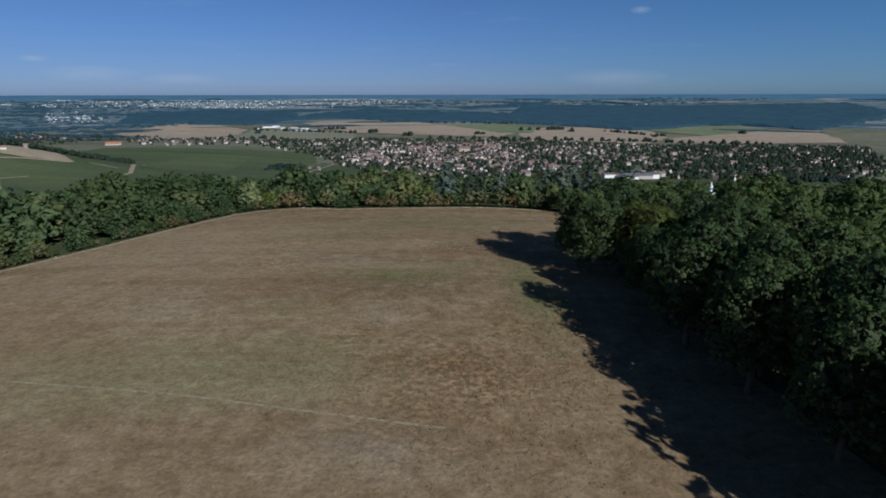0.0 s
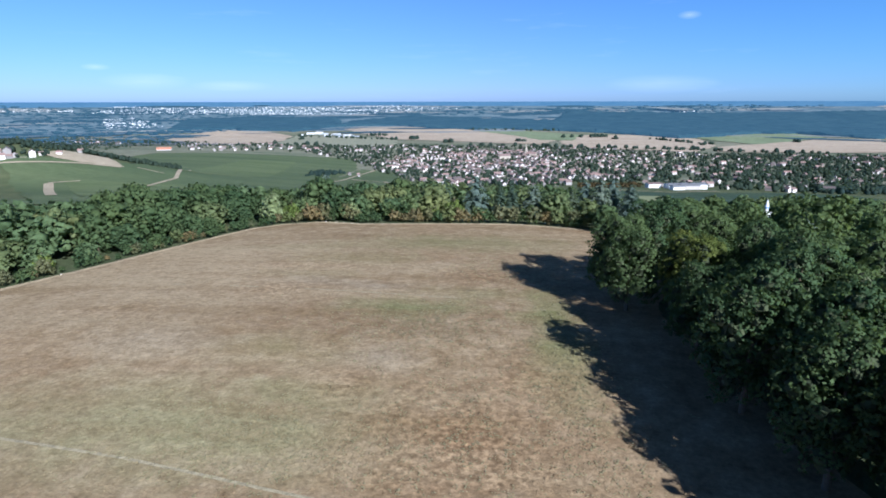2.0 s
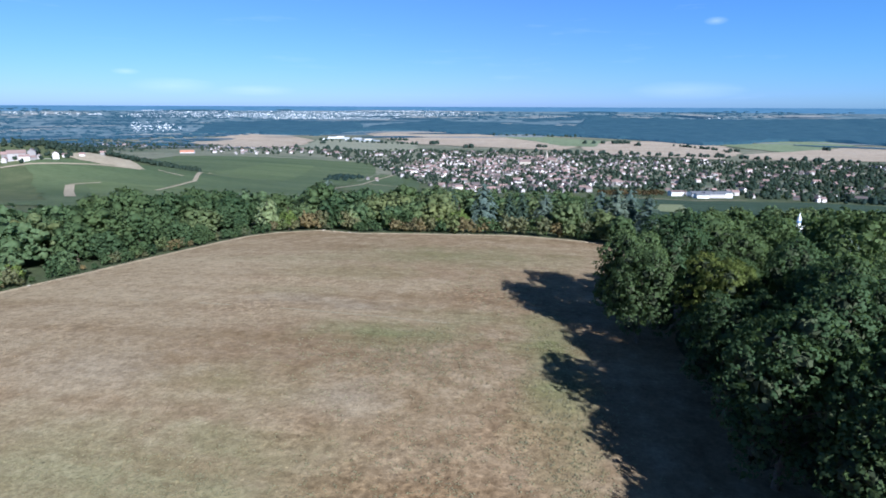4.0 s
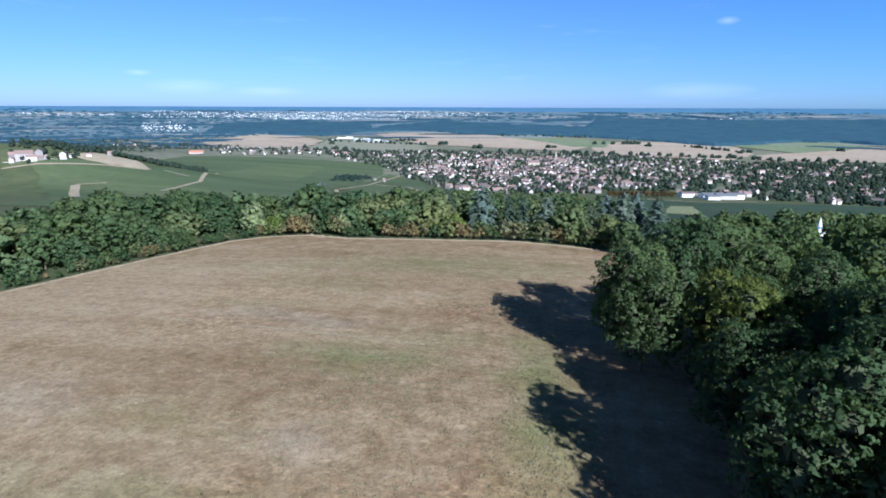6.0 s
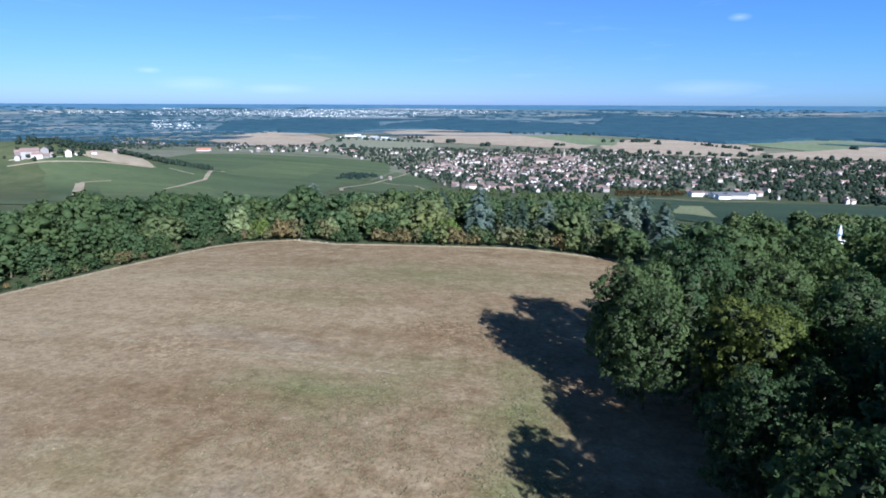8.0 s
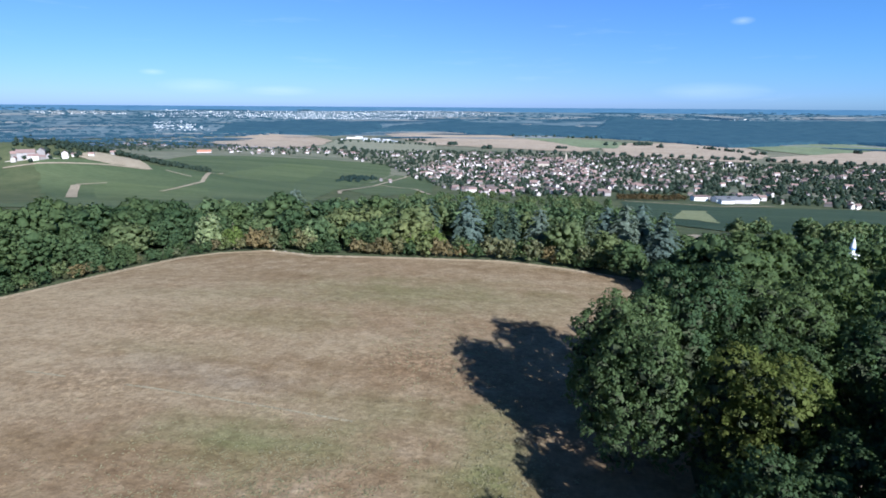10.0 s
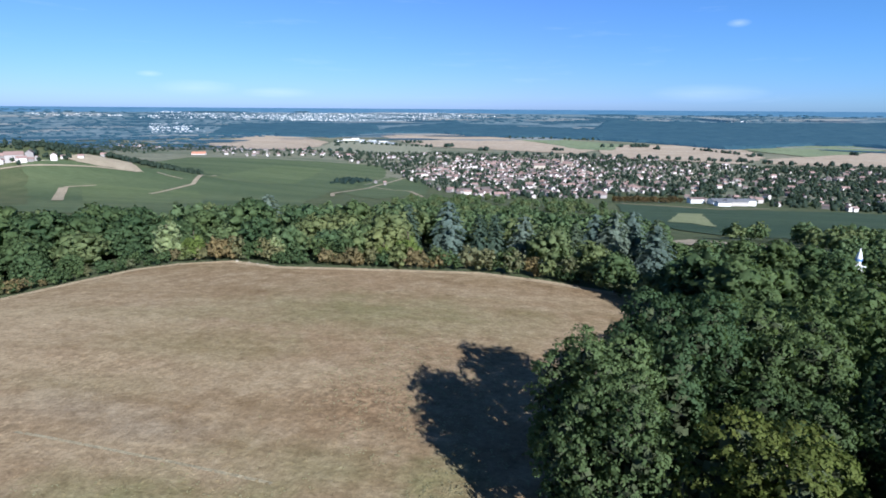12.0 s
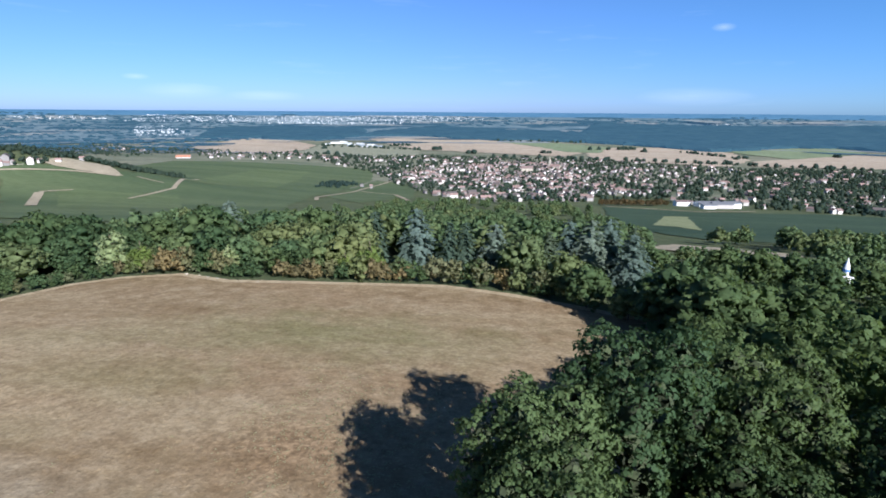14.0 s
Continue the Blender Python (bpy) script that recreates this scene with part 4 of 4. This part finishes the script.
# ---- village, town, single buildings ----
def gable(w, d, h, rise, over=0.4):
    """Walls with gables, and a pitched roof with some thickness."""
    walls, roof = Soup(), Soup()
    x, y = w / 2, d / 2
    walls.add([(-x, -y, -3), (x, -y, -3), (x, y, -3), (-x, y, -3), (-x, -y, h), (x, -y, h), (x, y, h), (-x, y, h), (-x, 0, h + rise), (x, 0, h + rise)],
              [(0, 1, 5, 4), (2, 3, 7, 6), (1, 2, 6, 5), (3, 0, 4, 7)], [(5, 6, 9), (7, 4, 8)])
    x, e, k = x + over, y + over, rise * over / y
    for s in (-1, 1):
        a = np.array([(-x, s * e, h - k), (x, s * e, h - k), (x, 0, h + rise), (-x, 0, h + rise)])
        b = a + (0, 0, 0.3)
        roof.add(np.concatenate([a, b]), [(0, 1, 2, 3), (4, 5, 6, 7), (0, 1, 5, 4), (1, 2, 6, 5), (2, 3, 7, 6), (3, 0, 4, 7)])
    return walls.arrays(), roof.arrays()


KINDS = [gable(8.2, 6, 4.2, 2.2), gable(10.5, 6.5, 5.4, 2.4), gable(7, 5.6, 3.6, 2.0), gable(14, 7, 5.6, 2.6)]
HULL = [(-329, 1234), (-523, 1419), (-608, 1640), (-322, 1956), (-50, 1939), (290, 1875), (584, 1702), (949, 1671), (1150, 1600), (700, 900), (400, 640), (319, 646), (245, 700), (175, 800), (54, 720), (-36, 680), (-138, 830)]
STRIP = [(-777, 1300), (-1038, 1722), (-735, 1773), (-608, 1640), (-410, 1441), (-585, 1352)]
houses = []
for w, r in KINDS:
    ob = tagged(new("house"), "pale rendered village house with a clay tile roof", "house", "houses of the village")
    part("wall", mesh_of("wall", *w), M_WALL, ob)
    part("roof", mesh_of("roof", *r), M_ROOF, ob)
    houses.append(ob)
spread_walls, spread_roofs, done = Soup(), Soup(), 0
sites = scatter(HULL, 780, rng) + scatter([(-138, 830), (-64, 693), (10, 641), (73, 724), (96, 978), (-4, 936)], 70, rng) + scatter([(-86, 1744), (163, 1722), (126, 1323), (188, 962), (96, 978), (-4, 936), (-200, 1075), (-280, 1150), (-200, 1500)], 760, rng) + scatter([(-138, 830), (-329, 1234), (-200, 1700), (300, 1700), (450, 1100), (175, 820)], 280, rng) + scatter(STRIP, 90, rng) + scatter([(-1500, 1800), (-1230, 1640), (-1200, 1750), (-1450, 1930)], 34, rng)
sites = [(x, y) for x, y in sites if rng.random() < (0.9 if x > 250 + 0.1 * (y - 800) else 1.0) * (1.0 if math.sin(x / 47 + 1.3) * math.sin(y / 61 + x / 130) > -0.35 else 0.25)]
sites.sort(key=lambda p: p[1])
for x, y in sites:
    a = rng.choice((0.2, 0.5, 1.8, 2.1, -0.3)) + rng.normal(0, 0.15)
    j = int(rng.integers(4))
    if done < 290:
        stand(houses[j], x, y, rng.uniform(0.55, 0.9), a, first=done < 4 and houses[j].scale.z == 1.0 and houses[j].location.length == 0)
        done += 1
    else:
        size = rng.uniform(0.55, 0.95)
        for soup, arr in ((spread_walls, KINDS[j][0]), (spread_roofs, KINDS[j][1])):
            v, q, t = arr
            rot = np.array([[math.cos(a), -math.sin(a), 0], [math.sin(a), math.cos(a), 0], [0, 0, 1]])
            soup.add(v @ rot.T * size + (x, y, land(x, y)), q, t)
far_houses = tagged(new("village_houses"), "crowd of pale village houses with clay roofs", "houses", kind="stuff")
part("wall", spread_walls.mesh("wall"), M_WALL, far_houses)
part("roof", spread_roofs.mesh("roof"), M_ROOF, far_houses)
for ob in houses:
    if ob.location.length == 0:
        stand(ob, -200, 1500, 1, 0.2, first=True)

grove = Soup()
for x, y in scatter(HULL, 4600, rng) + scatter([(300, 700), (420, 660), (900, 1200), (1100, 1600), (600, 1650), (350, 1000)], 900, rng) + scatter(STRIP, 150, rng) + scatter([(-540, 640), (-500, 652), (-455, 640), (-420, 655), (-405, 690), (-440, 715), (-540, 690)], 210, rng) + scatter([(-640, 628), (-560, 628), (-535, 650), (-640, 665)], 90, rng) + scatter([(-580, 552), (-545, 550), (-512, 588), (-522, 604), (-582, 578)], 34, rng) + scatter([(-610, 590), (-560, 592), (-525, 612), (-505, 640), (-450, 640), (-440, 690), (-620, 680)], 190, rng) + scatter([(-1700, 1500), (-1000, 1300), (-1000, 1900), (-1900, 2300)], 620, rng):
    s = rng.uniform(2.0, 4.6) * (0.8 if y < 780 and x < -400 else 1.0)
    w = s * rng.uniform(0.8, 1.2)
    at = np.array((x, y, land(x, y) + s * rng.uniform(0.5, 1.1)))
    grove.add(BALL1[0] * (w, w, w * rng.uniform(0.8, 1.5)) * rng.uniform(0.5, 1.1, (len(BALL1[0]), 1)) + at, (), BALL1[1])
    out = rng.normal(0, 1, (4, 3)) + (0, 0, 0.6)
    out /= np.linalg.norm(out, axis=1)[:, None]
    v, q, _ = leaves(rng, at + out * w * rng.uniform(0.7, 1.2, (4, 1)), out, w * 0.8, 0.4)
    grove.add(v, q)
tagged(part("garden_trees", grove.mesh("garden_trees"), M_GARDEN), "dark green garden trees between the houses", "trees", kind="stuff")

far_trees = Soup()
for x, y in scatter([(-1250, 1850), (-2300, 1900), (-3400, 2700), (-3500, 3200), (-2000, 3900), (-1200, 3400), (-1300, 2800), (-1480, 2500)], 1500, rng) + scatter([(-900, 3900), (600, 3950), (1700, 3900), (2200, 4000), (1500, 4350), (-800, 4500)], 500, rng):
    w = rng.uniform(4, 13)
    far_trees.add(BALL1[0] * (w * 2.0, w * 1.4, w * 0.34) * rng.uniform(0.6, 1.2, (len(BALL1[0]), 1)) + (x, y, land(x, y) + 2.5), (), BALL1[1])
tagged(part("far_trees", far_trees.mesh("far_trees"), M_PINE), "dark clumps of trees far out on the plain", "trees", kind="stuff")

town = Soup()
BOX = (np.array([(x, y, z) for z in (-0.3, 1) for x, y in ((-0.5, -0.5), (0.5, -0.5), (0.5, 0.5), (-0.5, 0.5))]), [(0, 1, 5, 4), (1, 2, 6, 5), (2, 3, 7, 6), (3, 0, 4, 7), (4, 5, 6, 7)])
for poly, n, lo, hi in (([(-2519, 3324), (-2637, 3713), (-1582, 4208), (-762, 4508), (-301, 4335), (-899, 3917), (-1962, 3562)], 2100, 2.0, 6.0), ([(-1981, 2653), (-2280, 3103), (-2181, 3281), (-1756, 2837)], 210, 2.5, 8), ([(-3150, 3090), (-2920, 3160), (-2650, 3320), (-2700, 3420), (-3100, 3250)], 130, 2.5, 8), ([(1180, 4020), (1350, 3990), (1345, 3940), (1190, 3960)], 16, 4, 12)):
    for x, y in scatter(poly, n, rng):
        town.add(BOX[0] * (rng.uniform(lo, hi), rng.uniform(lo, hi), rng.uniform(2, 5.5)) + (x, y, land(x, y)), BOX[1])
tagged(part("distant_town", town.mesh("distant_town"), M_CITY), "white buildings of a distant town", "town", kind="stuff")


def build_church():
    ob = tagged(new("church"), "pale stone village church with a slender spire", "church")
    w, r = gable(26, 10, 8, 5)
    part("nave", mesh_of("nave", *w), M_STONE, ob)
    part("roof", mesh_of("roof", *r), M_ROOF, ob)
    bm = bmesh.new()
    bmesh.ops.create_cube(bm, size=1, matrix=Matrix.Translation((15, 0, 8)) @ Matrix.Diagonal((5.4, 5.4, 20, 1)))
    part("tower", bm, M_STONE, ob)
    bm = bmesh.new()
    bmesh.ops.create_cone(bm, cap_ends=True, segments=8, radius1=3.0, radius2=0.2, depth=16, matrix=Matrix.Translation((15, 0, 26)))
    part("spire", bm, M_STONE, ob)
    ob.matrix_basis = pose(84, 1517, land(84, 1517), 0, 0, 160)
    hall = tagged(new("hall"), "large pale stone hall with a tall clay roof", "hall")
    for name, arr, mat in zip(("wall", "roof"), gable(28, 12, 9, 5), (M_STONE, M_ROOF)):
        part(name, mesh_of(name, *arr), mat, hall)
    hall.matrix_basis = pose(12, 1420, land(12, 1420), 0, 0, 8)


build_church()


def build_monument():
    ob = tagged(new("monument"), "white pointed monument with a blue band among trees", "monument")
    bm = bmesh.new()
    for z, h, w in ((0, 4.2, 1.7), (4.2, 0.25, 2.3)):
        bmesh.ops.create_cube(bm, size=1, matrix=Matrix.Translation((0, 0, z + h / 2)) @ Matrix.Diagonal((w, w, h, 1)))
    bmesh.ops.bevel(bm, geom=bm.edges[:], offset=0.05, segments=1, affect="EDGES")
    part("plinth", bm, M_WHITE, ob)
    bm = bmesh.new()
    for z, h, r1, r2 in ((5.0, 1.1, 0.6, 0.5), (6.55, 1.0, 0.62, 0.48), (7.75, 1.4, 0.42, 0.05)):
        bmesh.ops.create_cone(bm, cap_ends=True, segments=10, radius1=r1, radius2=r2, depth=h, matrix=Matrix.Translation((0, 0, z)))
    part("shaft", bm, M_WHITE, ob)
    bm = bmesh.new()
    bmesh.ops.create_cone(bm, cap_ends=True, segments=10, radius1=0.66, radius2=0.66, depth=0.5, matrix=Matrix.Translation((0, 0, 5.8)))
    part("band", bm, M_BLUE, ob, "blue painted band")
    ob.matrix_basis = pose(53.5, 126.5, 2.55 - 0.68 * 8.45, 0, 0, 20) @ Matrix.Scale(0.68, 4)


build_monument()


def build_hill_houses():
    """Farm buildings and terrace walls on the hill above the vines."""
    r = np.random.default_rng(17)
    for x, y, k, j, a in ((-556, 562, 1.2, 3, 0.75), (-545, 560, 0.9, 1, 0.75), (-548, 574, 1.1, 3, 2.3), (-566, 560, 1.0, 1, 0.8), (-562, 552, 0.8, 0, 2.2), (-539, 566, 0.8, 2, 0.6), (-537, 571, 0.8, 0, 2.3), (-524, 580, 0.95, 1, 2.35), (-520, 588, 0.7, 2, 0.8),
                          (-508, 600, 0.8, 2, 0.6), (-513, 640, 0.7, 0, 0.7), (-505, 690, 0.6, 1, 0.9), (-522, 695, 0.6, 2, 2.3), (-536, 705, 0.55, 0, 0.7)):
        stand(houses[j], x, y, k, a + r.normal(0, 0.05))
    for a, b in (((-570, 548), (-526, 574)), ((-520, 592), (-478, 590))):
        v, q = [], []
        for i in range(13):
            x, y = a[0] + (b[0] - a[0]) * i / 12, a[1] + (b[1] - a[1]) * i / 12
            z = land(x, y)
            v += [(x, y, z - 1), (x, y, z + 0.7), (x - 0.6, y + 0.9, z + 0.7), (x - 0.6, y + 0.9, z - 1)]
            if i:
                o = 4 * i
                q += [(o - 4, o, o + 1, o - 3), (o - 3, o + 1, o + 2, o - 2), (o - 2, o + 2, o + 3, o - 1)]
        tagged(part("terrace_wall", mesh_of("terrace_wall", v, q), M_STONE), "long pale stone terrace wall on the hill", "wall")


build_hill_houses()
barn = tagged(new("barn"), "long barn with a bright orange tile roof", "barn")
for name, arr, mat in zip(("wall", "roof"), gable(34, 14, 2.5, 5.0), (M_WALL, M_TILE)):
    part(name, mesh_of(name, *arr), mat, barn)
barn.matrix_basis = pose(-848, 1352, land(-848, 1352), 0, 0, 20)


def build_works():
    """White sheds and silos of a works between the fields of the plain."""
    r = np.random.default_rng(29)
    for x, y, w, d, h in ((-895, 2640, 52, 22, 14), (-862, 2660, 40, 26, 20), (-830, 2632, 46, 18, 11), (-905, 2560, 26, 16, 8), (-790, 2560, 40, 20, 9), (-760, 2600, 46, 22, 12),
                          (-735, 2540, 34, 18, 9), (-700, 2570, 44, 20, 11), (-668, 2520, 36, 18, 8), (-640, 2500, 40, 16, 8), (-780, 2500, 30, 14, 7), (-700, 2470, 34, 14, 7), (-615, 2450, 30, 14, 7)):
        shed = tagged(new("warehouse"), "white industrial shed on the plain", "warehouse", "sheds of the works")
        for name, arr, mat in zip(("wall", "roof"), gable(w * 0.8, d * 0.8, h * 0.45, 1.2), (M_CITY, M_CITY)):
            part(name, mesh_of(name, *arr), mat, shed)
        shed.matrix_basis = pose(x, y, land(x, y), 0, 0, 10 + r.normal(0, 6))


build_works()


def build_plain_trees():
    r = np.random.default_rng(18)
    soup = Soup()
    rows = ((276, 2487), (312, 2497), (348, 2507), (409, 2523), (433, 2529), (457, 2535), (475, 2390), (-812, 2268), (-360, 2314), (-345, 2314), (-203, 2140), (-188, 2140), (70, 2214), (85, 2214), (100, 2220), (703, 2055), (1108, 2240), (624, 1869))
    for x, y in rows:
        for _ in range(4):
            w = r.uniform(4, 9)
            soup.add(BALL2[0] * (w, w, w * r.uniform(0.8, 1.4)) * r.uniform(0.75, 1.15, (len(BALL2[0]), 1)) + (x + r.normal(0, 6), y + r.normal(0, 8), land(x, y) + w * 0.7), (), BALL2[1])
    line = [((-600, 2560), (-520, 2575)), ((-600, 2590), (-500, 2600)), ((-150, 2985), (280, 2930)), ((-100, 1975), (300, 1905)), ((300, 1905), (950, 1700)), ((620, 2400), (760, 2060)), ((-420, 2290), (-900, 2470)), ((-480, 1740), (-780, 1770))]
    for (ax, ay), (bx, by) in line:
        n = int(math.hypot(bx - ax, by - ay) / 11)
        for i in range(n):
            if r.random() < 0.72:
                w = r.uniform(3.5, 8)
                x, y = ax + (bx - ax) * i / n + r.normal(0, 6), ay + (by - ay) * i / n + r.normal(0, 10)
                soup.add(BALL2[0] * (w, w, w * r.uniform(0.8, 1.3)) * r.uniform(0.75, 1.15, (len(BALL2[0]), 1)) + (x, y, land(x, y) + w * 0.7), (), BALL2[1])
    tagged(part("plain_trees", soup.mesh("plain_trees"), M_GARDEN), "single dark trees and hedgerows on the plain", "trees", kind="stuff")


build_plain_trees()


def build_stones():
    r = np.random.default_rng(19)
    for x, y, k in ((-44.9, 121.6, 0.55), (-42.3, 121.0, 0.4), (-40.2, 119.9, 0.45), (-38.2, 119.2, 0.5), (-31, 118.0, 0.35), (-36.8, 118.9, 0.3), (-72, 74.5, 0.4)):
        k *= 0.5
        v = BALL2[0] * (k, k * 0.8, k * 0.6) * r.uniform(0.75, 1.15, (len(BALL2[0]), 1))
        ob = tagged(part("boulder", mesh_of("boulder", v, (), BALL2[1]), M_STONE), "pale limestone boulder at the field edge", "stone", "stones at the field edge")
        ob.location = (x, y, land(x, y) + k * 0.35)


build_stones()


def build_valley_bits():
    """Copse and house among the vines, a warehouse and a row of plane trees at the edge of the village."""
    r = np.random.default_rng(23)
    for x, y, k in ((-250, 903, 0.9), (-238, 915, 0.7), (-228, 880, 0.6)):
        stand(houses[int(r.integers(4))], x, y, k, r.uniform(0, 3))
    soup = Soup()
    for x, y in scatter([(-320, 900), (-300, 830), (-270, 850), (-265, 930), (-300, 960)], 46, r) + scatter([(330, 640), (420, 600), (520, 700), (420, 760)], 90, r):
        w = r.uniform(1.8, 4.2)
        soup.add(BALL2[0] * (w, w, w * r.uniform(0.8, 1.3)) * r.uniform(0.6, 1.2, (len(BALL2[0]), 1)) + (x, y, land(x, y) + w * 0.6), (), BALL2[1])
    tagged(part("copse", soup.mesh("copse"), M_GARDEN), "dark copse of trees among the vines", "trees", kind="stuff")
    shed = tagged(new("warehouse"), "long white warehouse with a slate grey roof", "warehouse")
    for name, arr, mat in zip(("wall", "roof"), gable(22, 12, 5, 2.0), (M_WALL, M_SLATE)):
        part(name, mesh_of(name, *arr), mat, shed)
    shed.matrix_basis = pose(224, 690, land(224, 690), 0, 0, 12)
    for x, y, w, d, h, mat in ((206, 676, 14, 9, 4.0, M_SLATE), (238, 702, 18, 12, 6.0, M_SLATE), (216, 712, 26, 14, 5.0, M_SLATE), (190, 720, 16, 10, 5.0, M_ROOF)):
        annex = tagged(new("shed"), "pale workshop building beside the warehouse", "shed", "workshops by the village")
        for name, arr, m in zip(("wall", "roof"), gable(w, d, h, 1.6), (M_WHITE, mat)):
            part(name, mesh_of(name, *arr), m, annex)
        annex.matrix_basis = pose(x, y, land(x, y), 0, 0, 12)
    plane = tree("plane_tree", foliage_mesh(LOWV[0], M_RUSTY), SMALL_TRUNK, M_RUSTY, "rusty brown plane tree in a row by the village", group="row of plane trees")
    for i in range(15):
        stand(plane, 92 + 5.4 * i + r.normal(0, 0.8), 672 + 2.0 * i + r.normal(0, 1), r.uniform(1.0, 1.3), r.uniform(0, 6), first=i == 0)


build_valley_bits()
